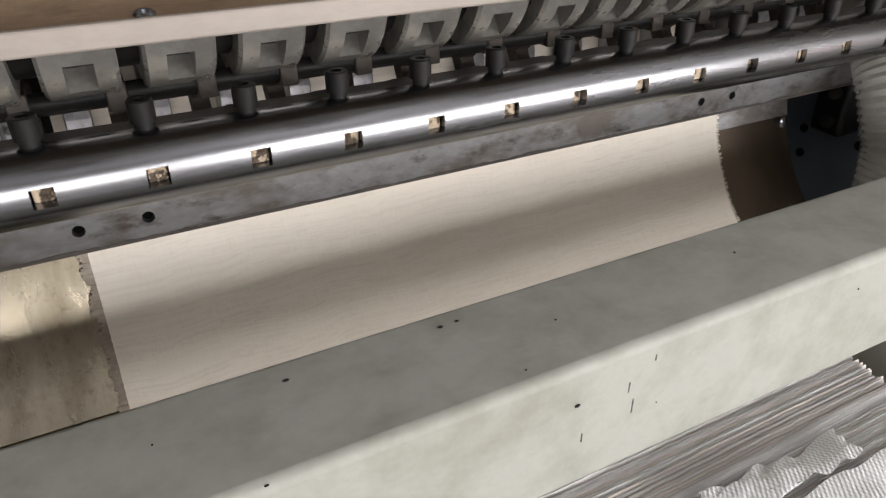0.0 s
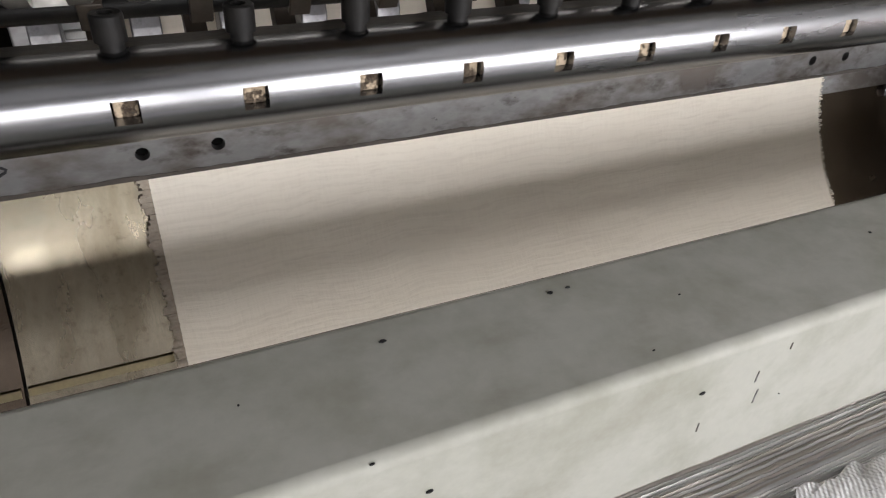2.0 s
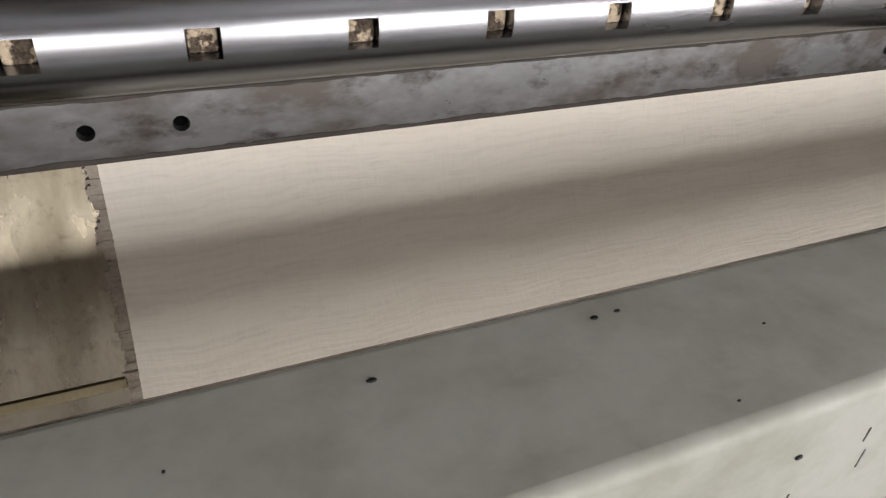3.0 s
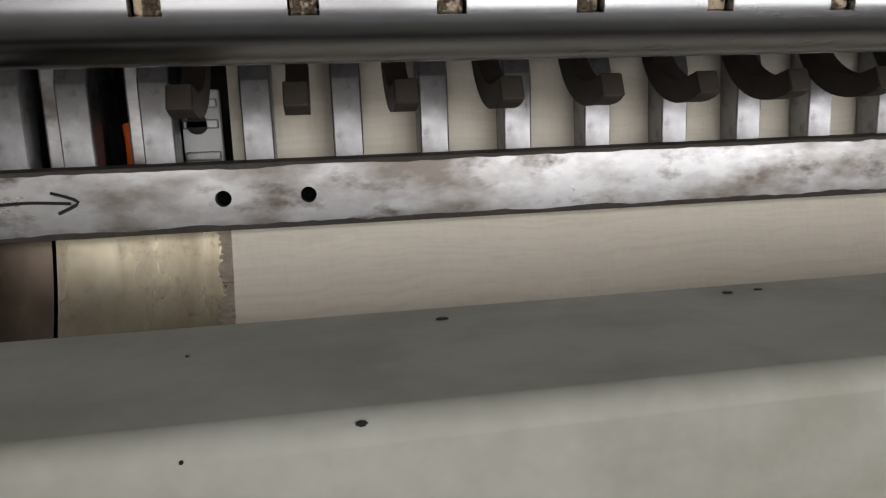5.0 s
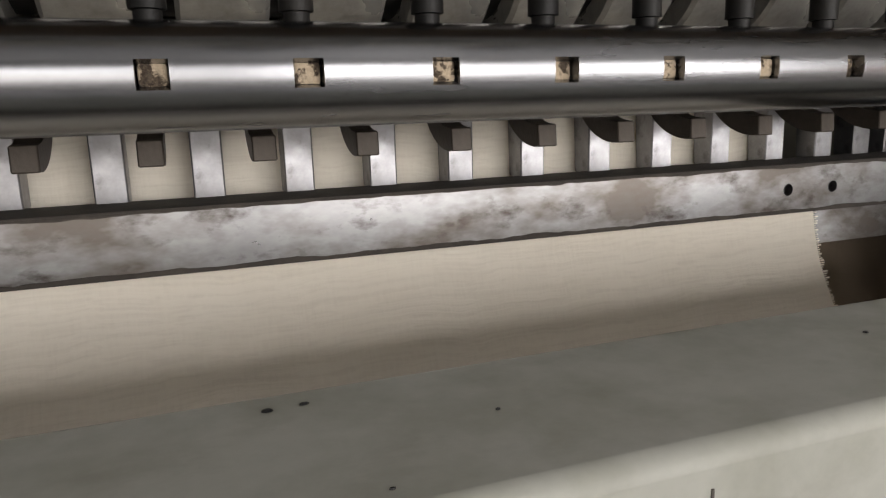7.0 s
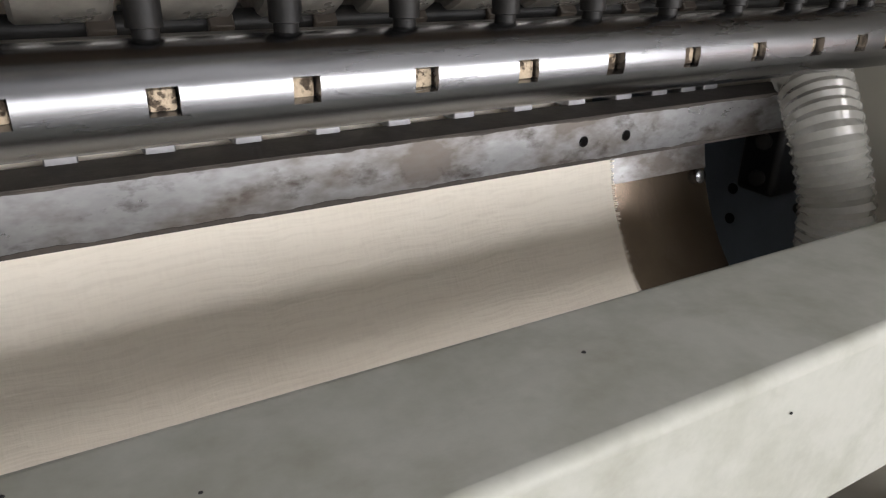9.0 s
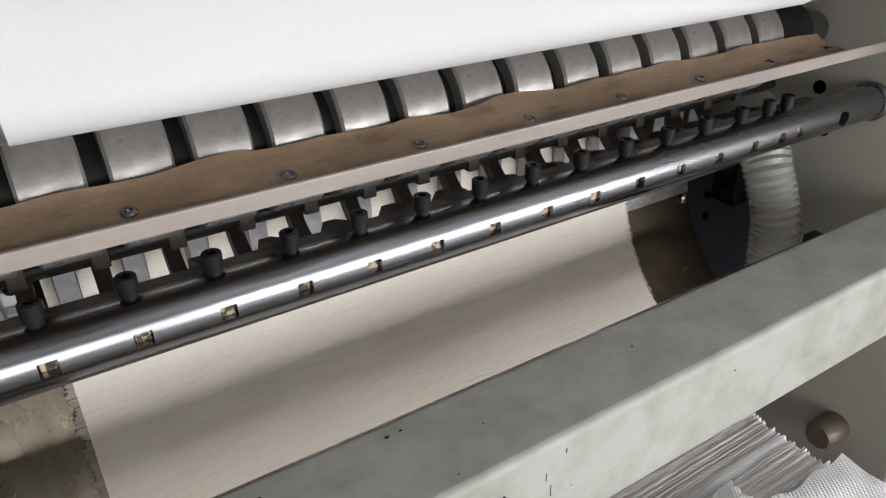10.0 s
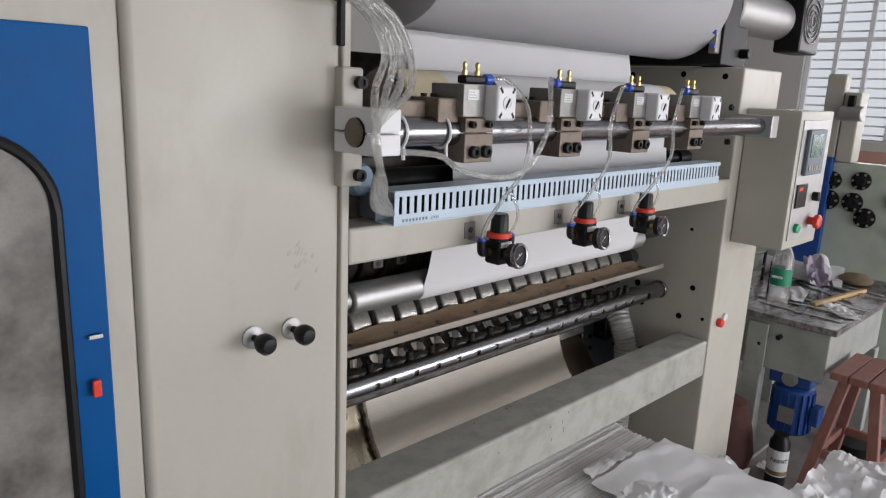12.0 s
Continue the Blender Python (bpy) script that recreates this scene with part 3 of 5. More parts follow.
# ---- comb plate, fingers, paper, chute ----


def comb():
    c = thing("retaining_comb", "worn flat steel strip with holes and upright steel fingers", "comb", (0.4, 0.71, 0.74))
    o = Matrix.Translation((-0.4, -0.71, -0.74))

    def p(name, bm, mat, label=""):
        bm.transform(o)
        return part(name, bm, mat, c, label)

    p("strip", holed_strip(-0.36, 1.13, 0.719, 0.767, 0.702, 0.712, [-0.047, 0.017, 0.762, 0.822], 0.0062), worn, "worn grey steel strip")
    # black discs added behind the strip's holes as their inner shade
    for hx in (-0.047, 0.017, 0.762, 0.822):
        p("hole_plug", cyl((hx, 0.7122, 0.743), (hx, 0.716, 0.743), 0.0085, 16), hole_black)
    p("edge_grime", extrude_x([(0.7014, 0.7185), (0.7014, 0.7222), (0.7022, 0.7226), (0.7022, 0.7185)], -0.36, 1.13, cuts=240,
                              wobble=lambda x, y, z: (y, z + (0.0022 * max(-0.7, noise.noise(Vector((x * 22, 3, 1))) + 0.6 * noise.noise(Vector((x * 90, 5, 1)))) if z > 0.72 else 0))), grime, "rusty grime along the lower edge")
    # dark cap added over the top face so it shows no reflection
    p("strip_edge", box(-0.36, 1.13, 0.7028, 0.762, 0.7674, 0.7692, 0.0004), grime, "dark cap over the strip's upper edge")
    p("edge_grime", extrude_x([(0.7014, 0.7660), (0.7014, 0.7680), (0.7026, 0.7680), (0.7026, 0.7660)], -0.36, 1.13, cuts=240,
                              wobble=lambda x, y, z: (y, z - (0.0022 * max(-0.3, noise.noise(Vector((x * 15, 9, 4))) + 0.7 * noise.noise(Vector((x * 70, 2, 4)))) if z < 0.767 else 0))), grime, "rusty grime along the upper edge")
    bm = tube([(-0.215, 0.7015, 0.7455), (-0.185, 0.7015, 0.747), (-0.155, 0.7015, 0.745)], 0.0013, 6)
    tube([(-0.168, 0.7015, 0.7535), (-0.150, 0.7015, 0.746), (-0.164, 0.7015, 0.738)], 0.0013, 6, bm=bm, sub=4)
    p("arrow_mark", bm, marker, "hand-drawn black arrow")
    shared = None
    for x in [-0.27, -0.213, -0.163, -0.101] + [-0.022 + 0.0743 * k for k in range(12)] + [0.866, 0.924, 0.973, 1.013]:
        if shared is None:
            bm = extrude_x([(0.757, 0.767), (0.757, 0.834), (0.777, 0.885), (0.795, 0.885), (0.786, 0.842), (0.784, 0.767)], -0.0125, 0.0125)
            bmesh.ops.bevel(bm, geom=list(bm.edges), offset=0.0012, segments=1, affect="EDGES")
            bm.transform(Matrix.Translation((0, -0.71, -0.74)))
            shared = finish("finger", bm, finger_steel)
        ob = part("finger", shared, None, c)
        ob.location.x = x - 0.4
    return c


comb()

PAD_C, PAD_R = (0.443, 0.763), 0.290     # centre and radius of the chute's curve


def arc(r, a0, a1, n=24):
    return [(PAD_C[0] + r * math.cos(radians(a0 + (a1 - a0) * k / n)), PAD_C[1] + r * math.sin(radians(a0 + (a1 - a0) * k / n))) for k in range(n + 1)]


def paper_pad():
    front = [(0.790, 0.905), (0.785, 0.754), (0.738, 0.745)] + arc(PAD_R, -5, -78)
    back = arc(PAD_R + 0.016, -78, -5) + [(0.76, 0.735), (0.80, 0.745), (0.806, 0.905)]

    def ripple(x, y, z):
        n = noise.noise(Vector((x * 7, y * 25, z * 25))) * 0.0012 + noise.noise(Vector((x * 2.5, z * 9, 3.0))) * 0.0015
        d = Vector((PAD_C[0] - y, PAD_C[1] - z)).normalized()
        return (y + d.x * n, z + d.y * n) if z < 0.75 else (y, z)

    bm = extrude_x(front + back, -0.047, 0.827, cuts=90, wobble=ripple)
    pad = thing("folded_paper_pad", "thick pad of folded cream tissue sliding down the steel chute", "paper", (0.39, 0.70, 0.60))
    o = Matrix.Translation((-0.39, -0.70, -0.60))
    bm.transform(o)
    part("sheet_block", bm, pad_mat, pad)
    # ragged fold ends on both edges
    rnd = random.Random(3)
    for side, x in ((-1, -0.047), (1, 0.827)):
        bm = bmesh.new()
        for k in range(150):
            a = radians(-6 - 72 * k / 150)
            w = rnd.uniform(0.007, 0.011) + 0.004 * noise.noise(Vector((k * 0.13, 1, 2))) if side < 0 else rnd.uniform(0.001, 0.006)
            th = rnd.uniform(0.0020, 0.0030) if side < 0 else rnd.uniform(0.0009, 0.0018)
            r0 = PAD_R - rnd.uniform(-0.001, 0.002)
            cx, sx = math.cos(a), math.sin(a)
            tmp = box(0, w, 0, rnd.uniform(0.010, 0.016), -th / 2, th / 2, 0)
            m = Matrix.Translation((x if side > 0 else x - w, PAD_C[0] + r0 * cx, PAD_C[1] + r0 * sx)) @ Matrix.Rotation(a, 4, "X") @ Matrix.Rotation(rnd.uniform(-0.15, 0.15), 4, "Z")
            merge(bm, tmp, m)
        bm.transform(o)
        part("ragged_edge", bm, frayed if side < 0 else pad_mat, pad, "ragged ends of the folded sheets", False)
    return pad


paper_pad()


def chute():
    c = thing("curved_chute", "rubbed curved steel chute under the slotted bar", "chute", (0.4, 0.7, 0.6))
    o = Matrix.Translation((-0.4, -0.7, -0.6))

    def p(name, bm, mat, label=""):
        bm.transform(o)
        return part(name, bm, mat, c, label)

    ring = arc(PAD_R + 0.0175, -1.5, -82) + arc(PAD_R + 0.0215, -82, -1.5)
    p("chute_sheet", extrude_x(ring, -0.185, 0.815, cuts=4), chute_steel)
    p("chute_end", extrude_x(ring, 0.816, 1.00, cuts=2), chute_dark, "dark polished brown steel end of the chute")
    p("chute_end", extrude_x(ring, -0.245, -0.188, cuts=2), chute_dark, "dark brown steel end of the chute")
    # tilted strip added to show the chute's bright reflection as a shape
    foot = Vector((PAD_C[0] + (PAD_R + 0.0155) * math.cos(radians(-46)), PAD_C[1] + (PAD_R + 0.0155) * math.sin(radians(-46))))
    rise = foot + Vector((0.0038, 0.0062))
    for x0, x1 in ((-0.244, -0.190), (-0.184, -0.058)):
        p("chute_lip", extrude_x([(foot.x + 0.002, foot.y - 0.002), (foot.x, foot.y), (rise.x, rise.y), (rise.x + 0.006, rise.y - 0.001)], x0, x1), glint_steel, "raised strip standing in for a bright reflection across the chute")
    # paler band laid over the chute's end, its lit part above the shadow edge
    p("end_flange", extrude_x(arc(PAD_R + 0.0150, -1.5, -17, 8) + arc(PAD_R + 0.0170, -17, -1.5, 8), 0.829, 1.0), worn, "paler grey band drawing the lit upper part of the chute's end")
    p("stud", lathe([(0, 0.004), (0.01, 0.004), (0.01, 0.009), (0.018, 0.009), (0.02, 0.006)], (0.985, 0.745, 0.662), (0, -1, 0.2), 12), chrome)
    disc = p("end_plate", box(1.165, 1.178, 0.655, 1.15, 0.25, 0.72, 0.004), plate_blue, "blue-grey end plate with bolt holes")
    # black discs for the depth of the end plate's holes
    for y, z in ((0.811, 0.597), (0.807, 0.55), (0.70, 0.60)):
        p("bolt_hole", cyl((1.1635, y, z), (1.17, y, z), 0.0085, 14), black_plastic)
    p("gap_strip", box(-0.16, 1.0, 0.505, 0.520, 0.462, 0.472, 0.002), grease_dark, "dark edge strip at the chute's foot")
    return c


chute()

# ---- rollers, guard, arms ----
ROLL_Y, ROLL_Z, ROLL_R = 0.672, 0.957, 0.075


def pocketed_shell(length, r, pocket):
    """A roller section whose wall has one square pocket."""
    seg = 40
    xs = [0, 0.003, length / 2 - pocket / 2, length / 2 + pocket / 2, length - 0.003, length]
    rr = [r - 0.003, r, r, r, r, r - 0.003]
    bm = bmesh.new()

    def pt(x, k, rad):
        a = 2 * math.pi * k / seg
        return bm.verts.new((x, rad * math.cos(a), rad * math.sin(a)))

    rings = [[pt(x, k, q) for k in range(seg)] for x, q in zip(xs, rr)]
    n = 3
    starts = (0, 9)          # two pockets, 81 degrees apart
    for i in range(5):
        for k in range(seg):
            if i == 2 and any(q <= k < q + n for q in starts):
                continue
            bm.faces.new((rings[i][k], rings[i][(k + 1) % seg], rings[i + 1][(k + 1) % seg], rings[i + 1][k]))
    for q in starts:
        inner = [[pt(x, q + k, r - 0.028) for k in range(n + 1)] for x in (xs[2], xs[3])]
        for s, ring in ((0, 2), (1, 3)):
            for j in range(n):
                bm.faces.new((rings[ring][q + j], rings[ring][q + j + 1], inner[s][j + 1], inner[s][j]))
        for j in (0, n):
            bm.faces.new((rings[2][q + j], rings[3][q + j], inner[1][j], inner[0][j]))
    bm.faces.new(rings[0])
    bm.faces.new(rings[-1])
    return bm


def folding_roller(name, label, y, z, r, skin, x0=-0.271, n=17):
    roller = thing(name, label, "roller", (0.4, y, z))
    part("core", cyl((-0.72, 0, 0), (0.70, 0, 0), r - 0.020, 32, 0.002), black_steel, roller, "black grooved core")
    shell = finish("section", pocketed_shell(0.057, r, 0.022), skin)
    for k in range(n):
        ob = part("section", shell, None, roller)
        ob.location.x = x0 + 0.009 + PITCH * k - 0.4
        ob.rotation_euler = (0, 0, 0)
    part("journal", cyl((-0.79, 0, 0), (-0.72, 0, 0), 0.028, 24, 0.002), chrome, roller)
    part("journal", cyl((0.70, 0, 0), (0.785, 0, 0), 0.028, 24, 0.002), chrome, roller)
    return roller


fold_roller = folding_roller("folding_roller", "grey grooved folding roller with square gripper pockets", ROLL_Y, ROLL_Z, ROLL_R, roller_grey)
upper_roller = folding_roller("upper_folding_roller", "dark grooved upper folding roller with square pockets", 0.735, 1.128, ROLL_R, grease_dark)


def guide_roller():
    g = thing("guide_roller", "satin aluminium guide roller on a bright steel shaft", "roller", (0.4, 0.566, 1.070))
    part("shell", cyl((-0.633, 0, 0), (0.62, 0, 0), 0.0357, 48, 0.003), satin, g)
    part("shaft", cyl((-0.795, 0, 0), (0.78, 0, 0), 0.0135, 24, 0.001), chrome, g)
    part("collar", lathe([(0, 0.022), (0.002, 0.024), (0.018, 0.024), (0.02, 0.022)], (-0.655, 0, 0), (1, 0, 0), 28), satin, g, "collar with a set screw")
    part("bearing_block", box(-0.80, -0.775, -0.03, 0.03, -0.03, 0.03, 0.004), grease_dark, g)
    return g


guide_roller()


def web(name, pts, x0, x1, label):
    """A sheet of paper that follows (y, z) points from side to side."""
    bm = bmesh.new()
    rows = []
    n = 24
    for i in range(n + 1):
        x = x0 + (x1 - x0) * i / n
        rows.append([bm.verts.new((x, y + 0.002 * noise.noise(Vector((x * 3, y * 4, z * 4))), z)) for y, z in pts])
    for a, b in zip(rows, rows[1:]):
        for k in range(len(pts) - 1):
            bm.faces.new((a[k], a[k + 1], b[k + 1], b[k]))
    g = bmesh.ops.solidify(bm, geom=bm.faces[:], thickness=0.0008)
    return tagged(part(name, bm, paper, None), label, "paper")


wrap = [(0.566 + 0.0372 * math.cos(radians(a)), 1.070 + 0.0372 * math.sin(radians(a))) for a in range(170, 290, 10)]
web("paper_web", [(0.625, 1.70), (0.608, 1.62), (0.602, 1.545)] + [(0.53 + 0.0702 * math.cos(radians(a)), 1.522 + 0.0702 * math.sin(radians(a))) for a in range(15, 196, 15)] + [(0.452, 1.40), (0.445, 1.34), (0.465, 1.27), (0.50, 1.19), (0.516, 1.12)] + wrap + [(0.60, 1.035), (0.65, 1.033)], -0.027, 0.945, "white tissue web stretched down round the guide roller")


def dust_guard():
    g = thing("dust_guard", "long guard strip caked with brown paper dust, screwed on", "guard", (0.4, 0.55, 0.96))
    o = Matrix.Translation((-0.4, -0.55, -0.96))

    def p(name, bm, mat, label=""):
        bm.transform(o)
        return part(name, bm, mat, g, label)

    p("lip", box(XL + 0.02, 1.14, 0.516, 0.522, 0.951, 0.968, 0.002), lip_pink, "pale worn front lip")
    rnd = random.Random(2)

    def lumpy(x, y, z):
        if y > 0.57:
            return (y + 0.010 * noise.noise(Vector((x * 9, 1, 2))) + 0.004 * noise.noise(Vector((x * 31, 5, 2))), z + 0.006 * noise.noise(Vector((x * 12, 8, 2))))
        return (y, z)

    p("plate", extrude_x([(0.5225, 0.960), (0.575, 0.972), (0.586, 0.980), (0.586, 0.972), (0.5225, 0.954)], -0.27, 1.05, cuts=120, wobble=lumpy), board_tan, "brown dust-caked plate")
    p("plate_end", box(XL + 0.02, -0.272, 0.5225, 0.575, 0.954, 0.961, 0.001), grease_dark)
    for k in range(10):
        x = -0.24 + 0.1405 * k
        p("screw", lathe([(0, 0.0075), (0.002, 0.0075), (0.0035, 0.006), (0.0035, 0.0035), (0.002, 0.0035)], (x, 0.545, 0.964), (0, -0.2, 1), 14), chrome, "small steel screw")
    return g


dust_guard()


def packer_arms():
    """The swinging arms that press the folds; they turn about their shaft."""
    s = thing("packer_shaft", "row of brown curved packer arms swinging on a shaft", "packer", (0.4, 0.664, 0.880))
    part("shaft", cyl((-0.74, 0, 0), (0.68, 0, 0), 0.010, 16), black_steel, s)
    out = [(0.077 * math.cos(radians(-10 - 95 * k / 14)), 0.077 * math.sin(radians(-10 - 95 * k / 14))) for k in range(15)]
    back = [(0.059 * math.cos(radians(-105 + 80 * k / 12)), 0.059 * math.sin(radians(-105 + 80 * k / 12))) for k in range(13)]
    prof = [(-0.012, 0.012), (0.03, 0.016), (0.066, 0.006)] + out + back + [(0.03, -0.010), (-0.012, -0.012)]
    bm = extrude_x(prof, -0.0085, 0.0085)
    bmesh.ops.bevel(bm, geom=list(bm.edges), offset=0.001, segments=1, affect="EDGES")
    me = finish("arm", bm, hook_brown)
    for k in range(-1, 14):
        ob = part("arm", me, None, s)
        ob.location.x = 0.0145 + 0.0745 * k - 0.4
    return s


packer = packer_arms()

# ---- upper rod, slitting heads, duct, regulators ----


def support_rod():
    r = thing("support_rod", "polished round steel rod clamped in white end blocks", "rod", (0.4, 0.25, 1.476))
    part("rod", cyl((-0.852, 0, 0), (0.775, 0, 0), 0.0265, 40, 0.002), chrome, r)
    part("end_block", box(-0.852, -0.794, -0.046, 0.062, 0.001, 0.040, 0.003), white_plastic, r, "white split clamp block")
    part("end_block", box(-0.852, -0.794, -0.046, 0.062, -0.036, -0.001, 0.003), white_plastic, r, "white split clamp block")
    part("rod_end", cyl((-0.860, 0, 0), (-0.853, 0, 0), 0.024, 28, 0.003), brown_block, r, "rusty brown rod end")
    part("end_block", box(0.735, 0.788, -0.045, 0.088, -0.035, 0.035, 0.004), satin, r, "grey end clamp")
    part("bracket", box(-0.835, -0.79, 0.062, 0.088, -0.10, 0.105, 0.004), cream, r, "cream bracket plate")
    for z in (-0.08, 0.08):
        part("bolt", lathe([(0, 0.011), (0.012, 0.011), (0.012, 0.006), (0.008, 0.006)], (-0.80, 0.062, z), (0, -1, 0), 16), black_steel, r, "black cap bolt")
    for z in (-0.055, 0.055):
        part("bolt", lathe([(0, 0.010), (0.012, 0.010), (0.012, 0.005), (0.008, 0.005)], (0.71, 0.085, z), (0, -1, 0), 16), black_steel, r, "black cap bolt")
    for x in (-0.766, -0.664):
        m = bmesh.new()
        tube([(x, 0.030 * math.cos(a), 0.030 * math.sin(a)) for a in [2 * math.pi * k / 12 for k in range(13)]], 0.003, 6, bm=m, sub=2)
        tube([(x, -0.02, -0.024), (x - 0.003, -0.024, -0.046)], 0.0035, 6, bm=m, sub=2)
        part("cable_tie", m, white_plastic, r, "white cable tie")
    return r


support_rod()


def slitting_head(at, side):
    """One slitter; side tells which way its air fitting points."""
    h = thing("slitting_head", "brown clamp block with a white pneumatic cylinder on the rod", "slitter", at, "slitting heads on the rod")
    part("lower_clamp", box(-0.050, 0.026, -0.036, 0.035, -0.056, -0.003, 0.002), brown_block, h)
    part("upper_clamp", box(-0.050, 0.026, -0.036, 0.035, -0.001, 0.026, 0.002), brown_block, h)
    part("side_arm", box(-0.104, -0.052, -0.02, 0.11, -0.004, 0.060, 0.003), brown_block, h, "brown side arm")
    part("rear_arm", box(-0.175, -0.106, 0.01, 0.10, 0.002, 0.054, 0.003), brown_block, h, "brown rear arm")
    for x in (-0.155, -0.125, -0.09, -0.066):
        part("bolt", lathe([(0, 0.006), (0.006, 0.006), (0.006, 0.003), (0.003, 0.003)], (x, 0.035, 0.0545 if x < -0.11 else 0.0605), (0, 0, 1), 12), black_steel, h, "black cap bolt")
    part("blade", lathe([(0, 0.052), (0.001, 0.054), (0.004, 0.054), (0.005, 0.03), (0.012, 0.03)], (-0.128, 0.125, 0.052), (1, 0, 0), 40), brown_block, h, "round brown slitting blade")
    part("block", box(-0.058, -0.001, -0.036, 0.05, 0.027, 0.086, 0.002), grey_block, h, "grey valve block")
    part("name_plate", box(-0.048, -0.018, -0.0372, -0.0358, 0.058, 0.076, 0.0004), satin, h, "small metal plate")
    for k in range(3):
        part("print_bar", box(-0.045, -0.025 - 0.003 * k, -0.0377, -0.0373, 0.061 + 0.005 * k, 0.0625 + 0.005 * k, 0), ink, h)
    f = part("cylinder_face", box(0.0, 0.054, -0.066, 0.045, 0.022, 0.086, 0.006, 3), white_plastic, h, "white square pneumatic cylinder")
    for x in (0.010, 0.044):
        for z in (0.032, 0.077):
            slot = box(-0.003, 0.003, -0.0666, -0.064, -0.006, 0.006, 0.0025, 2)
            slot.transform(Matrix.Translation((x, 0, z)) @ Matrix.Rotation(radians(35 if (x > 0.02) == (z > 0.06) else -35), 4, "Y"))
            part("corner_slot", slot, black_plastic, f, "dark corner slot")
    part("boss", lathe([(0, 0.013), (0.002, 0.012), (0.002, 0.009), (0.0005, 0.009)], (0.027, -0.066, 0.054), (0, -1, 0), 24), white_plastic, f)
    nd = box(-0.0016, 0.0016, -0.069, -0.0665, -0.010, 0.010, 0.0005)
    nd.transform(Matrix.Translation((0.027, 0, 0.054)) @ Matrix.Rotation(radians(30), 4, "Y"))
    part("needle", nd, black_plastic, f)
    for x, z, rr in ((-0.028, -0.036, 0.0115), (0.004, -0.036, 0.0115), (-0.036, 0.014, 0.0065), (0.008, 0.014, 0.0065)):
        part("bolt", lathe([(0, rr), (0.010, rr), (0.011, rr * 0.85), (0.011, rr * 0.5), (0.006, rr * 0.5)], (x, -0.036, z), (0, -1, 0), 16), black_steel, h, "black cap bolt")
    part("fitting", box(-0.030, 0.026, -0.012, 0.012, 0.0865, 0.102, 0.004), black_plastic, h, "black push-in fitting")
    e0 = 0.0262 if side > 0 else -0.0302
    part("fitting_ring", cyl((e0, -0.004, 0.095), (e0 + side * 0.018, -0.006, 0.096), 0.0105, 16, 0.002), blue_plastic, h, "blue release ring")
    for x in (-0.022, 0.012):
        part("silencer", lathe([(0, 0.0055), (0.008, 0.0055), (0.009, 0.003), (0.016, 0.0045), (0.021, 0.0045), (0.024, 0.002)], (x, 0, 0.1022), (0, 0, 1), 12), brass, h, "small brass silencer")
    return h


HEAD_X = (-0.183, 0.104, 0.388, 0.668)
for i, x in enumerate(HEAD_X):
    slitting_head((x, 0.25, 1.476), 1 if i == 0 else -1)


def cable_duct():
    d = thing("cable_duct", "pale blue slotted plastic cable duct on the cross beam", "cable duct", (0.345, 0.322, 1.297))
    L = 0.67
    part("base", box(-L, L, -0.024, 0.032, 0.0, 0.003, 0.0005), duct_pvc, d)
    part("rear_wall", box(-L, L, 0.030, 0.032, 0.003, 0.062, 0.0005), duct_pvc, d)
    part("lower_rail", box(-L, L, -0.024, -0.022, 0.0032, 0.0215, 0.0005), duct_pvc, d)
    part("upper_rail", box(-L, L, -0.024, -0.022, 0.0545, 0.063, 0.0005), duct_pvc, d)
    part("lid", box(-L, L - 0.01, -0.026, 0.034, 0.0632, 0.0665, 0.001), duct_pvc, d, "glossy grey-blue lid")
    slat = finish("slat", box(-0.0058, 0.0058, -0.024, -0.022, 0.0213, 0.0547, 0.0006, 1), duct_pvc)
    n = int(2 * L / 0.0188)
    for k in range(n):
        ob = part("slat", slat, None, d)
        ob.location.x = -L + 0.0062 + 0.0188 * k
    # black tubes added so the duct's slots look dark inside
    for j, (y, z) in enumerate(((-0.012, 0.012), (0.002, 0.016), (-0.010, 0.030), (0.006, 0.036), (-0.008, 0.047))):
        part("cable", tube([(-L + 0.03 + k * 0.1, y + 0.003 * math.sin(k * 1.7 + j), z + 0.003 * math.sin(k * 2.3 + 2 * j)) for k in range(14)], 0.0075, 8, sub=3), black_plastic, d, "black tube added to darken the duct's inside")
    part("side_channel", box(-L + 0.01, L - 0.02, 0.036, 0.106, 0.0, 0.052, 0.003), plate_blue, d, "glossy blue-grey channel behind the duct")
    # size code that can be read, and a line of characters that cannot
    cu = bpy.data.curves.new("size_code", "FONT")
    cu.body, cu.size, cu.extrude = "50X35", 0.0085, 0.0001
    dg = bpy.data.objects.new("size_code", cu)
    scene.collection.objects.link(dg)
    bpy.context.view_layer.update()
    me = bpy.data.meshes.new_from_object(dg.evaluated_get(bpy.context.evaluated_depsgraph_get()))
    bpy.data.objects.remove(dg)
    me.materials.clear()
    me.materials.append(ink)
    ob = part("size_code", me, None, d, "printed size code")
    ob.matrix_basis = pose(-L + 0.092, -0.0245, 0.0058, 90, 0, 0)
    for k in range(8):
        part("print_bar", box(-L + 0.02 + 0.0085 * k, -L + 0.0248 + 0.0085 * k, -0.0246, -0.024, 0.0062, 0.0118, 0), ink, d)
    return d


cable_duct()


dial_grey = node_material("dial_print", (0.50, 0.51, 0.52), 0.5)


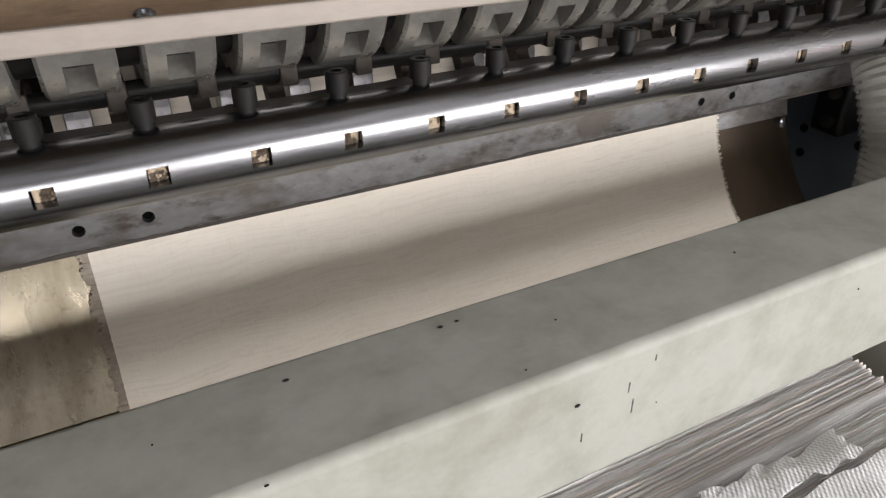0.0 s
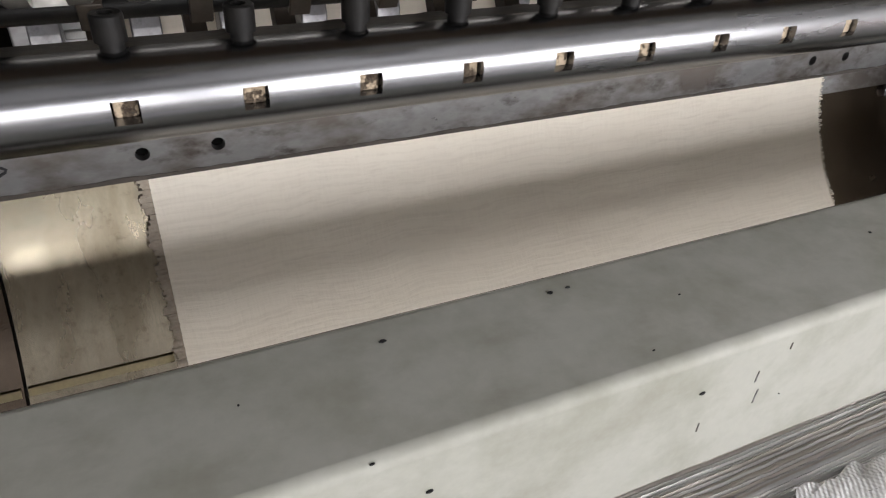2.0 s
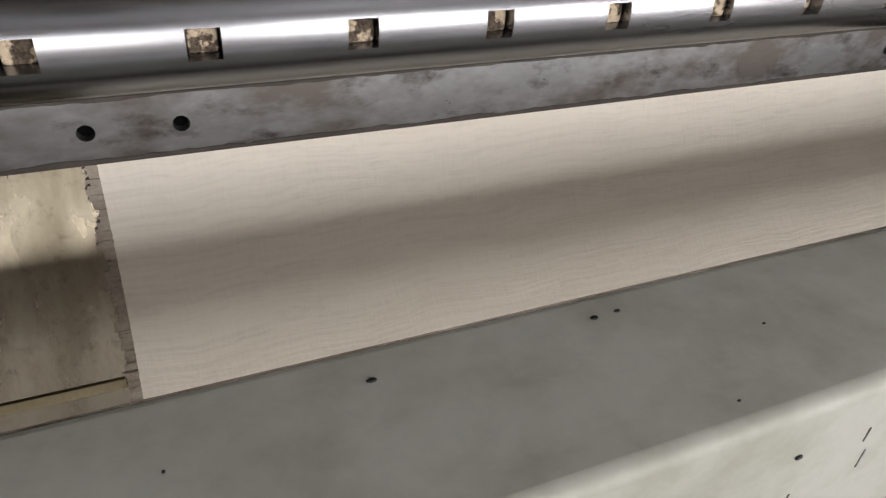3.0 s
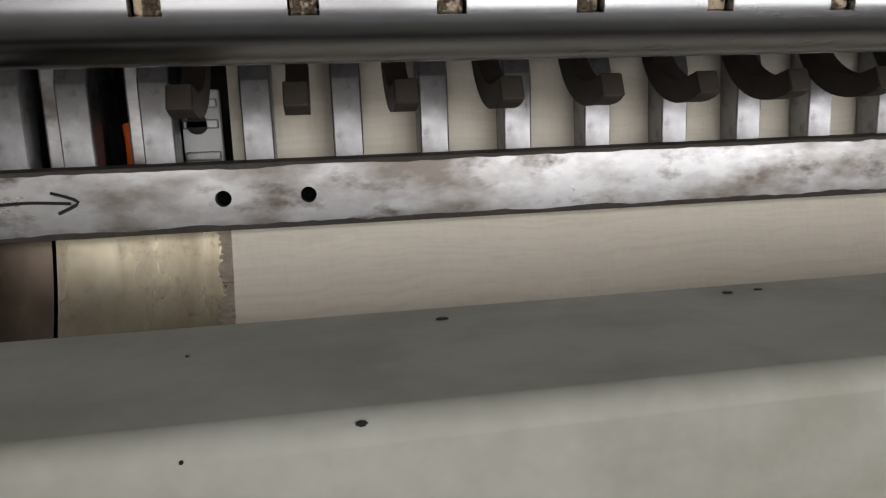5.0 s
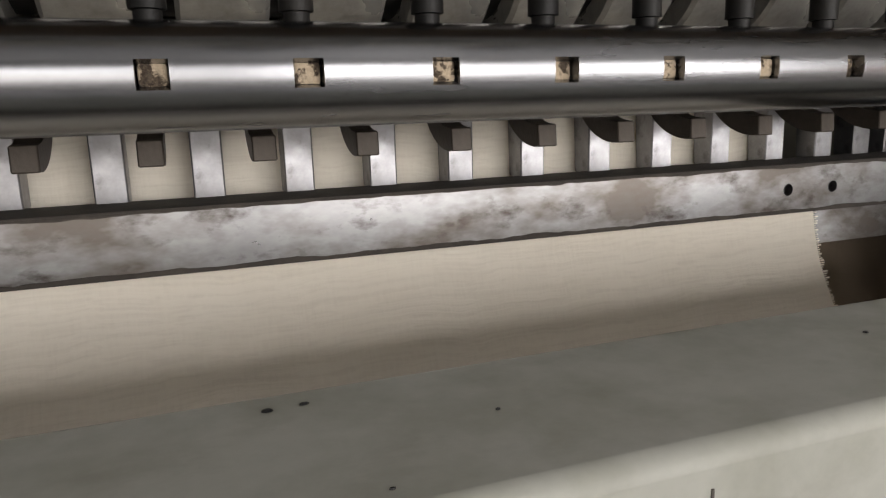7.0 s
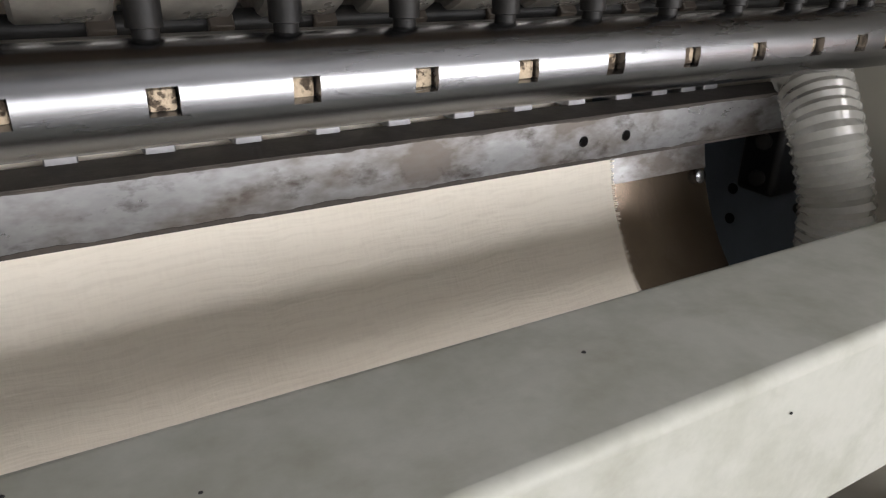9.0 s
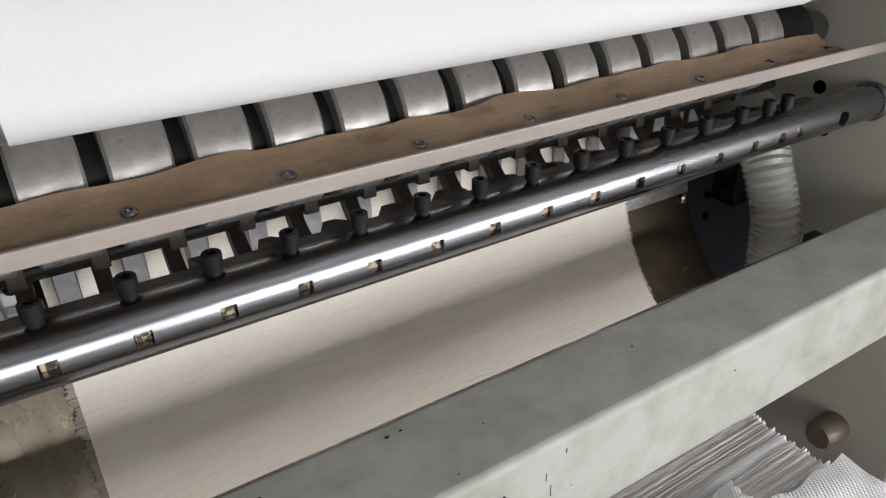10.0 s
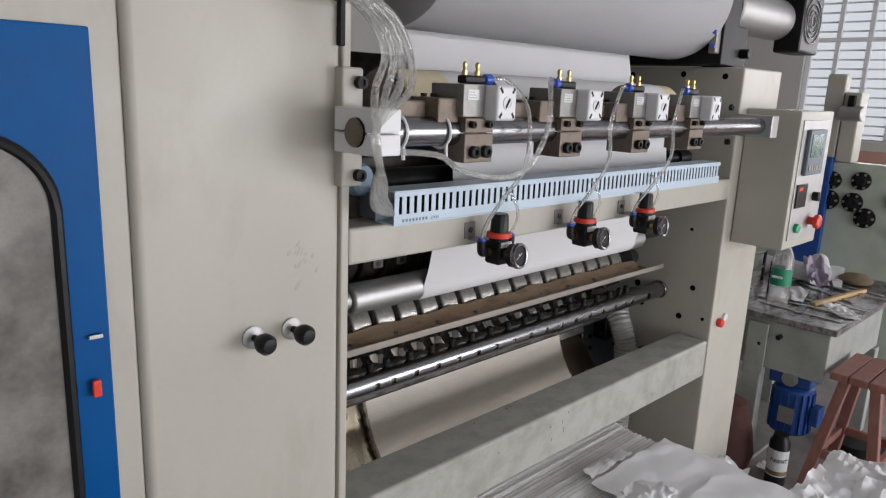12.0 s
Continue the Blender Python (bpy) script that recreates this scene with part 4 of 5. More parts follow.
def regulator():
    r = thing("pressure_regulator", "black air pressure regulator with a red ring and a chrome-rimmed gauge", "pressure regulator", (0, 0, 0), "pressure regulators on the cross beam")
    part("body", box(-0.021, 0.021, -0.012, 0.030, -0.042, 0.008, 0.006, 3), black_plastic, r)
    part("bonnet", lathe([(0, 0.0215), (0.012, 0.0215)], (0, 0.009, 0.005), (0, 0, 1), 28), black_plastic, r)
    part("label", box(-0.016, 0.016, -0.0145, -0.011, -0.004, 0.008, 0.001), white_plastic, r, "white label")
    part("lock_ring", lathe([(0, 0.024), (0.001, 0.027), (0.011, 0.027), (0.012, 0.024)], (0, 0.009, 0.015), (0, 0, 1), 32), red_plastic, r, "red lock ring")
    knob = lathe([(0, 0.0195), (0.004, 0.0195), (0.036, 0.0185), (0.040, 0.0165), (0.041, 0.0)], (0, 0.009, 0.026), (0, 0, 1), 36, close=False)
    for i, v in enumerate(knob.verts):
        if v.co.z > 0.027 and i % 3 == 0:
            v.co.x *= 0.93
            v.co.y = 0.009 + (v.co.y - 0.009) * 0.93
    part("knob", knob, black_plastic, r, "black ribbed adjusting knob")
    part("stem", cyl((0, -0.006, -0.018), (0, -0.030, -0.018), 0.008, 16), brass, r)
    tilt = Matrix.Translation((0, -0.028, -0.018)) @ Matrix.Rotation(radians(-7), 4, "X") @ Matrix.Rotation(radians(6), 4, "Z")

    def gp(name, bm, mat, parent=None, label=""):
        bm.transform(tilt)
        return part(name, bm, mat, parent or r, label)

    g = gp("gauge", lathe([(0, 0.019), (0.002, 0.025), (0.022, 0.0255)], (0, 0, 0), (0, -1, 0), 36), black_plastic, None, "round pressure gauge")
    gp("bezel", lathe([(0, 0.0258), (0.002, 0.0275), (0.009, 0.0275), (0.0115, 0.0262), (0.0115, 0.0235), (0.0105, 0.0215), (0.006, 0.021)], (0, -0.014, 0), (0, -1, 0), 40, close=False), chrome, g, "chrome rim")
    gp("face", cyl((0, -0.0205, 0), (0, -0.0212, 0), 0.0212, 36), mirror_glass, g, "black dial face")
    for k in range(17):
        b = box(0.0150 if k % 2 else 0.0135, 0.0180, -0.0217, -0.0212, -0.0005, 0.0005, 0)
        b.transform(Matrix.Rotation(-radians(225 - 16.875 * k), 4, "Y"))
        gp("tick", b, dial_grey, g)
    for a0, length, w in ((210, 0.014, 0.0007), (30, 0.010, 0.0011), (120, 0.004, 0.0016)):
        b = box(0, length, -0.0221, -0.0215, -w, w, 0)
        b.transform(Matrix.Rotation(-radians(a0), 4, "Y"))
        gp("pointer", b, dial_grey, g)
    for s in (-1, 1):
        part("nipple", cyl((s * 0.021, 0.016, -0.016), (s * 0.034, 0.016, -0.016), 0.008, 16), brass if s < 0 else black_plastic, r)
        e = part("elbow", tube([(s * 0.033, 0.016, -0.016), (s * 0.043, 0.016, -0.014), (s * 0.046, 0.016, -0.004), (s * 0.046, 0.016, 0.010)], 0.0095, 14), black_plastic, r, "black push-in elbow")
        part("release_ring", cyl((s * 0.046, 0.016, 0.0102), (s * 0.046, 0.016, 0.0165), 0.0085, 16, 0.001), blue_plastic, e, "blue release ring")
    part("bracket", box(-0.038, 0.014, 0.030, 0.0635, 0.004, 0.0065, 0.0005), satin, r)
    part("bracket_plate", box(-0.052, -0.020, 0.0600, 0.0630, 0.007, 0.042, 0.0008), grey_block, r, "grey bracket plate")
    part("bracket_screw", lathe([(0, 0.006), (0.003, 0.006), (0.004, 0.004)], (-0.036, 0.0600, 0.026), (0, -1, 0), 14), grease_dark, r)
    return r


REGS = [(-0.046, 0.2715, 1.233), (0.268, 0.2715, 1.233), (0.549, 0.2715, 1.233)]
reg = regulator()
reg.matrix_basis = pose(*REGS[0])
for c in REGS[1:]:
    copy_thing(reg, pose(*c))


def air_line(points, r, label):
    pts = [Vector(p) for p in points]
    return tagged(part("air_tube", tube(points, r, 8), clear), label, "air tube", "air tubes of the regulators")


for i, (rx, ry, rz) in enumerate(REGS):
    hx = HEAD_X[(0, 2, 3)[i]] + (0.0445 if i == 0 else -0.0485)
    if i == 0:
        up = [(hx + 0.035, 0.235, 1.572), (hx + 0.062, 0.205, 1.53), (hx + 0.055, 0.185, 1.47), (rx - 0.045, 0.19, 1.40)]
    else:
        up = [(hx - 0.045, 0.225, 1.573), (hx - 0.10, 0.20, 1.55), (hx - 0.145, 0.185, 1.49), (rx - 0.052, 0.195, 1.41)]
    air_line([(hx, 0.244, 1.572)] + up + [(rx - 0.054, 0.23, 1.34), (rx - 0.050, ry, 1.285), (rx - 0.046, ry + 0.016, rz + 0.0166)], 0.0042, "clear air tube looping from a cylinder to a regulator")
    air_line([(rx + 0.046, ry + 0.016, rz + 0.0166), (rx + 0.052, ry + 0.004, rz + 0.06), (rx + 0.030, 0.279, rz + 0.105), (rx + 0.02, 0.292, 1.345)], 0.0034, "thin clear air tube from a regulator into the duct")
air_line([(-0.39, 0.225, 1.445), (-0.30, 0.212, 1.437), (-0.25, 0.205, 1.41), (-0.16, 0.19, 1.392), (-0.08, 0.185, 1.41), (-0.03, 0.185, 1.48), (-0.015, 0.195, 1.55), (0.02, 0.225, 1.578), (HEAD_X[1] - 0.0485, 0.244, 1.572)], 0.0055, "clear air tube tied to the rod below a cylinder")
for k in range(4):
    q = 0.011 * k
    w = 0.018 * (k - 1.5)
    air_line([(-0.52 + w, 0.26, 1.76), (-0.475 + w, 0.24, 1.70), (-0.415 + w, 0.23, 1.655), (-0.388 + w, 0.225, 1.60), (-0.402 + w, 0.22 - 0.4 * w, 1.545), (-0.462 + 0.4 * w, 0.185 + 0.5 * w, 1.486), (-0.452 + 0.4 * w, 0.19 + 0.5 * w, 1.438), (-0.412 + 0.4 * w, 0.235 + 0.5 * w, 1.418), (-0.388 + 0.4 * w, 0.265, 1.385),
              (-0.370 + 0.4 * w, 0.285, 1.348 + 0.3 * w), (-0.318, 0.306 + 0.3 * q, 1.318 + 0.3 * q)], 0.0068, "clear air tube curving down into the duct")


def blue_cap():
    c = thing("blue_valve", "round grey-blue valve cap behind the tubes", "valve", (-0.335, 0.40, 1.372))
    part("cap", lathe([(0, 0.026), (0.008, 0.032), (0.028, 0.032), (0.036, 0.026), (0.037, 0)], (0, 0.02, 0), (0.3, -1, 0.1), 28, close=False), node_material("valve_blue", (0.20, 0.29, 0.39), 0.35, spots=0.3, spot_scale=30), c)
    part("base", box(-0.02, 0.02, 0.015, 0.06, -0.0765, 0.03, 0.003), grease_dark, c)
    return c


blue_cap()


def tension_roller():
    r = thing("rubber_roller", "tan rubber roller with black end rings", "roller", (0.42, 0.53, 1.522))
    part("sleeve", cyl((-0.575, 0, 0), (0.60, 0, 0), 0.069, 48, 0.006), tan_rubber, r)
    part("end_ring", lathe([(0, 0.05), (0.004, 0.066), (0.022, 0.070), (0.026, 0.058), (0.038, 0.058), (0.042, 0.045)], (-0.62, 0, 0), (1, 0, 0), 36), black_plastic, r)
    part("journal", cyl((-0.79, 0, 0), (-0.62, 0, 0), 0.036, 28, 0.002), satin, r)
    part("journal", cyl((0.60, 0, 0), (0.765, 0, 0), 0.036, 28, 0.002), black_steel, r)
    return r


tension_roller()


def dark_roller():
    r = thing("dark_shaft", "dark steel shafts across the machine behind the duct", "shaft", (0.4, 0.52, 1.345))
    part("shaft", cyl((-0.78, 0, 0), (0.78, 0, 0), 0.03, 28, 0.002), black_steel, r)
    part("bar", box(-0.78, 0.78, 0.05, 0.10, 0.012, 0.05, 0.004), grease_dark, r)
    part("end_knob", lathe([(0, 0.014), (0.04, 0.014), (0.04, 0.024), (0.09, 0.024), (0.095, 0.018)], (0.60, -0.05, 0.015), (1, -0.2, 0), 24), black_plastic, r, "black round knob")
    return r


dark_roller()


def parent_roll():
    r = thing("parent_roll", "large roll of white tissue on the unwind stand, its shade put into the grey", "paper roll", (0.50, 0.57, 1.88))
    prof = [(0, 0.03), (0.0, 0.195), (0.003, 0.20), (1.225, 0.20), (1.229, 0.195), (1.229, 0.03)]
    # greyer than the web's paper: the roll's shade is in its colour
    part("roll", lathe(prof, (-0.61, 0, 0), (1, 0, 0), 64), node_material("shaded_tissue", (0.44, 0.44, 0.45), 0.85, spots=0.3, spot_scale=5, grain=0.1, stretch=(0.3, 1, 1), bump=0.1), r)
    part("axle", cyl((-0.862, 0, 0), (0.642, 0, 0), 0.028, 24, 0.002), satin, r)
    return r


parent_roll()


def hose(points, label):
    line = []
    for a, b in zip(points, points[1:]):
        n = max(2, round((Vector(b) - Vector(a)).length / 0.0062))
        line += [tuple(Vector(a).lerp(Vector(b), k / n)) for k in range(n)]
    for _ in range(8):          # round the bends
        line = [line[0]] + [tuple((Vector(p) + 2 * Vector(q) + Vector(r)) / 4) for p, q, r in zip(line, line[1:], line[2:])] + [line[-1]]
    return tagged(part("vacuum_hose", tube(line, 0.040, 24, ribs=0.09, sub=1), hose_mat), label, "hose", "vacuum hoses")


hose([(1.16, 0.74, 0.80), (1.10, 0.68, 0.79), (1.075, 0.63, 0.73), (1.08, 0.60, 0.65), (1.085, 0.595, 0.55), (1.085, 0.60, 0.40), (1.085, 0.62, FLOOR + 0.04)], "clear ribbed plastic vacuum hose curving down beside the end plate")
hose([(-0.29, 0.70, 0.80), (-0.285, 0.665, 0.74), (-0.285, 0.655, 0.65), (-0.28, 0.655, 0.5), (-0.28, 0.66, FLOOR + 0.04)], "clear ribbed plastic vacuum hose hanging at the chute's side")


def hose_socket(x, y, z):
    s = thing("hose_socket", "black rubber hose socket bolted beside the chute", "socket", (x, y, z))
    part("flange", box(-0.03, 0.03, -0.03, 0.03, -0.05, 0.05, 0.008, 3), black_plastic, s)
    for dz in (-0.025, 0.025):
        part("bolt", lathe([(0, 0.011), (0.008, 0.011), (0.009, 0.007)], (-0.03, -0.005, dz), (-1, -0.4, 0), 14), black_steel, s)
    return s


hose_socket(1.134, 0.735, 0.672)


def left_bearings():
    b = thing("bearing_stack", "yellow brass bushes and black gears at the rollers' ends", "bearing", (-0.33, 0.66, 1.0))
    for z, y in ((0.128, 0.055), (-0.043, 0.012)):
        part("bush", cyl((-0.015, y, z), (0.097, y, z), 0.064, 32, 0.004), brass_yellow, b, "yellow brass bush")
        for k in range(3):
            part("gear", cyl((-0.062 + 0.014 * k, y, z), (-0.053 + 0.014 * k, y, z), 0.074, 30, 0.002), black_steel, b)
    for k, (x, y, z, w, h) in enumerate(((-0.045, -0.045, -0.105, 0.022, 0.035), (-0.058, -0.02, 0.19, 0.020, 0.014), (-0.040, -0.115, -0.385, 0.026, 0.030), (-0.052, -0.10, -0.345, 0.018, 0.020))):
        part("nylon_block", box(x - w / 2, x + w / 2, y - 0.012, y + 0.012, z, z + h, 0.003), white_plastic if k < 2 else satin, b, "pale nylon guide block" if k < 2 else "bright steel guide block")
    part("tray", box(-0.015, 0.05, -0.10, -0.05, -0.055, -0.045, 0.002), brass_yellow, b)
    part("valve", lathe([(0, 0.02), (0.05, 0.02), (0.055, 0.014), (0.08, 0.014)], (-0.03, -0.13, -0.26), (0, 0, 1), 20), chrome, b, "bright steel valve")
    part("bracket", box(-0.062, -0.02, -0.16, -0.10, -0.33, -0.10, 0.012, 3), dark_green, b, "dark green bearing bracket")
    part("fitting", cyl((-0.04, -0.161, -0.13), (-0.04, -0.172, -0.13), 0.006, 14), blue_plastic, b, "blue fitting")
    part("clamp", box(-0.03, 0.0, -0.12, -0.06, -0.42, -0.37, 0.004), chrome, b)
    part("rear_gearbox", box(-0.063, 0.09, 0.15, 0.4, -0.6, 0.3, 0.01), grease_dark, b, "greasy dark gear case")
    return b


left_bearings()


def tab_bar():
    b = thing("tab_bar", "light grey round bar with small holed tabs below", "bar", (0.4, 0.60, 1.158))
    part("bar", cyl((-0.56, 0, 0), (0.6, 0, 0), 0.014, 28, 0.002), roller_grey, b)
    for k in range(15):
        x = -0.52 + 0.0745 * k
        t = part("tab", box(x - 0.016, x + 0.016, -0.006, 0.004, -0.036, -0.012, 0.002), grease_dark, b)
        # black disc instead of a cut hole
        part("tab_hole", cyl((x, -0.0068, -0.025), (x, -0.003, -0.025), 0.0065, 14), black_plastic, t, "dark hole")
    for x in (-0.785, 0.60):
        part("stub", cyl((x, 0, 0), (x + 0.22 if x < 0 else x + 0.185, 0, 0), 0.010, 16), black_steel, b)
    return b


tab_bar()


def inner_bits():
    b = thing("sensor_block", "bright steel sensor bracket with a screw behind the fingers", "sensor", (-0.07, 0.84, 0.78))
    part("plate", box(-0.022, 0.012, -0.03, -0.02, -0.02, 0.05, 0.002), white_plastic, b)
    for z in (-0.012, 0.016, 0.034):
        part("clip", box(-0.020, 0.010, -0.036, -0.0302, z, z + 0.008, 0.0015), satin, b, "bright steel clip")
    part("screw", lathe([(0, 0.009), (0.006, 0.009), (0.006, 0.004)], (-0.008, -0.03, 0.02), (0, -1, 0), 14), black_steel, b)
    part("cable", tube([(-0.064, -0.03, 0.022), (-0.062, -0.034, 0.0), (-0.064, -0.03, -0.03)], 0.0075, 10), node_material("orange_sheath", (0.75, 0.13, 0.03), 0.45), b, "orange-red cable end")
    for x in (-0.05, -0.115, -0.16, -0.2):
        part("guide_plate", box(x - 0.009, x + 0.009, -0.06, 0.1, -0.06, 0.09, 0.002), worn, b)
    return b


inner_bits()

# ---- control box and the place beyond the machine ----


def control_box():
    c = thing("control_box", "cream control box with screen and buttons on the side panel", "control box", (1.40, 0.25, 1.07))
    part("case", box(-0.15, 0.15, -0.09, 0.085, 0.0, 0.46, 0.004), cream, c)
    part("front_panel", box(-0.125, 0.125, -0.0935, -0.0905, 0.03, 0.43, 0.002), satin, c)
    s = part("screen_frame", box(-0.09, 0.06, -0.108, -0.094, 0.25, 0.40, 0.004), plate_blue, c, "dark grey operator screen")
    part("display", box(-0.075, 0.03, -0.110, -0.1085, 0.31, 0.385, 0.001), node_material("lcd_green", (0.035, 0.13, 0.085), 0.25, spots=0.5, spot_scale=40), s, "dark green display")
    for k in range(5):
        part("key", box(-0.075 + 0.022 * k, -0.058 + 0.022 * k, -0.111, -0.1085, 0.265, 0.285, 0.001), grey_block, s)
    k = part("keypad", box(-0.11, -0.02, -0.099, -0.094, 0.14, 0.22, 0.002), black_plastic, c, "black keypad with red readout")
    part("readout", box(-0.098, -0.066, -0.1005, -0.0992, 0.198, 0.210, 0.0005), red_plastic, k)
    part("selector", lathe([(0, 0.016), (0.02, 0.016), (0.022, 0.012)], (0.06, -0.0936, 0.17), (0, -1, 0), 18), black_plastic, c)
    part("green_button", lathe([(0, 0.016), (0.012, 0.016), (0.014, 0.012)], (-0.07, -0.0936, 0.07), (0, -1, 0), 18), node_material("green_plastic", (0.02, 0.35, 0.16), 0.35), c, "green start button")
    part("stop_button", lathe([(0, 0.014), (0.02, 0.014), (0.022, 0.024), (0.036, 0.024), (0.04, 0.018)], (0.05, -0.0936, 0.085), (0, -1, 0), 22), red_plastic, c, "red mushroom stop button")
    return c


control_box()

GREY_GREEN = node_material("machine_grey_green", (0.36, 0.375, 0.345), 0.45, spots=0.5, spot_scale=7, spot_colour=(0.2, 0.22, 0.2), grain=0.2, bump=0.05)
MOTOR_BLUE = node_material("motor_blue", (0.02, 0.08, 0.32), 0.4, spots=0.4, spot_scale=20, grain=0.2, bump=0.1)
STOOL_RED = node_material("red_brown_wood", (0.28, 0.115, 0.088), 0.6, spots=0.6, spot_scale=14, spot_colour=(0.34, 0.17, 0.13), grain=0.4, grain_scale=60, stretch=(1, 1, 0.2), bump=0.3)
WOOD = node_material("pale_wood", (0.55, 0.38, 0.18), 0.6, grain=0.3, grain_scale=80, stretch=(0.2, 1, 1), bump=0.1)
LILAC = node_material("lilac_paper", (0.42, 0.36, 0.45), 0.8, spots=0.2)
GREEN_LABEL = node_material("green_label", (0.01, 0.22, 0.12), 0.35)
RAG = node_material("brown_cloth", (0.20, 0.15, 0.09), 0.9, spots=0.6, spot_scale=20, grain=0.4, bump=0.5)


def side_table():
    t = thing("embossing_stand", "grey-green steel machine stand with a blue gear motor below", "machine stand", (2.57, 0.52, FLOOR))
    zt = 0.75
    part("top", box(-0.45, 0.75, -0.34, 0.30, zt - 0.03, zt, 0.004), worn, t, "cluttered dark steel top")
    part("box", box(-0.42, 0.40, -0.31, 0.27, zt - 0.27, zt - 0.031, 0.006), GREY_GREEN, t)
    for x, y in ((-0.43, 0.0), (0.35, 0.20), (0.35, -0.28)):
        part("leg", box(x - 0.02, x + 0.045, y - 0.045, y + 0.045, 0.0, zt - 0.272, 0.005), GREY_GREEN, t)
    part("leg_plate", box(-0.452, -0.452 + 0.02, -0.05, 0.04, zt - 0.30, zt - 0.05, 0.003), GREY_GREEN, t)
    part("foot", box(-0.47, -0.10, -0.06, 0.10, 0.0, 0.02, 0.003), GREY_GREEN, t)
    for y, z in ((0.115, zt - 0.10), (0.115, zt - 0.16), (-0.10, zt - 0.10), (-0.02, zt - 0.15)):
        part("bolt", lathe([(0, 0.012), (0.03, 0.012), (0.032, 0.008)], (-0.42, y, z), (-1, 0, 0), 12), black_steel, t)
    m = part("gear_motor", lathe([(0, 0.06), (0.012, 0.088), (0.235, 0.088), (0.25, 0.07)], (-0.27, -0.15, 0.145), (0, 0, 1), 28), MOTOR_BLUE, t, "blue electric gear motor")
    for k in range(18):
        fin = box(0.086, 0.098, -0.003, 0.003, 0.165, 0.365, 0.001)
        fin.transform(Matrix.Translation((-0.27, -0.15, 0)) @ Matrix.Rotation(2 * math.pi * k / 18 + 0.1, 4, "Z"))
        part("fin", fin, MOTOR_BLUE, m)
    part("name_plate", box(-0.3715, -0.367, -0.195, -0.125, 0.22, 0.30, 0.001), satin, m)
    part("terminal_box", box(-0.31, -0.23, -0.285, -0.245, 0.22, 0.31, 0.006), MOTOR_BLUE, m, "blue terminal box")
    g = part("gearbox", box(-0.35, -0.19, -0.24, -0.05, 0.397, 0.478, 0.012), MOTOR_BLUE, t, "blue worm gearbox")
    part("gear_cover", lathe([(0, 0.036), (0.012, 0.036), (0.013, 0.025), (0.018, 0.025)], (-0.35, -0.15, 0.438), (-1, 0, 0), 24), satin, g)
    return t


side_table()
TOP = FLOOR + 0.75


def water_bottle():
    b = thing("water_bottle", "clear plastic water bottle with a green label on the stand", "bottle", (2.33, 0.52, TOP))
    b.scale = (1.3, 1.3, 1.2)
    part("bottle", lathe([(0, 0.030), (0.004, 0.036), (0.05, 0.037), (0.06, 0.034), (0.075, 0.037), (0.19, 0.037), (0.215, 0.030), (0.25, 0.014), (0.262, 0.013)], (0, 0, 0), (0, 0, 1), 28), clear, b)
    part("label", lathe([(0.085, 0.0378), (0.155, 0.0378)], (0, 0, 0), (0, 0, 1), 28, close=False), GREEN_LABEL, b, "green paper label")
    part("print_bar", box(-0.0385, -0.0379, -0.02, 0.02, 0.115, 0.125, 0), white_plastic, b)
    part("cap", lathe([(0.2625, 0.015), (0.278, 0.015), (0.28, 0.013)], (0, 0, 0), (0, 0, 1), 20), white_plastic, b)
    return b


water_bottle()


def flat_thing(name, label, category, bm, mat, at, rz=0, rx=0):
    ob = part(name, bm, mat)
    ob.matrix_basis = pose(*at, rx, 0, rz)
    return tagged(ob, label, category)


flat_thing("steel_ruler", "flat bright steel strip lying on the stand", "ruler", box(-0.22, 0.22, -0.018, 0.018, 0.0, 0.004, 0.0008), chrome, (2.46, 0.43, TOP + 0.001), 10)
flat_thing("steel_ruler", "flat bright steel strip lying on the stand", "ruler", box(-0.20, 0.20, -0.015, 0.015, 0.0, 0.004, 0.0008), chrome, (2.66, 0.42, TOP + 0.001), 12)
flat_thing("wood_stick", "pale wooden stick lying on the stand", "stick", box(-0.26, 0.26, -0.012, 0.012, 0.0, 0.02, 0.003), WOOD, (2.70, 0.35, TOP + 0.001), -9)
flat_thing("cloth_rag", "crumpled brown cloth on the stand", "rag", lathe([(0, 0.02), (0.01, 0.08), (0.03, 0.09), (0.05, 0.06), (0.06, 0.01)], (0, 0, 0), (0, 0, 1), 14), RAG, (3.12, 0.40, TOP))


def paper_tube(name, label, at, length, r, rz):
    bm = lathe([(0, r * 0.5), (0, r), (length, r), (length, r * 0.5)], (-length / 2, 0, r), (1, 0, 0), 28)
    return flat_thing(name, label, "paper roll", bm, paper, at, rz)


paper_tube("paper_roll", "small roll of white tissue on the stand", (2.95, 0.70, TOP), 0.35, 0.045, 70)
paper_tube("paper_roll", "small roll of white tissue on the stand", (3.15, 0.60, TOP), 0.30, 0.05, 20)


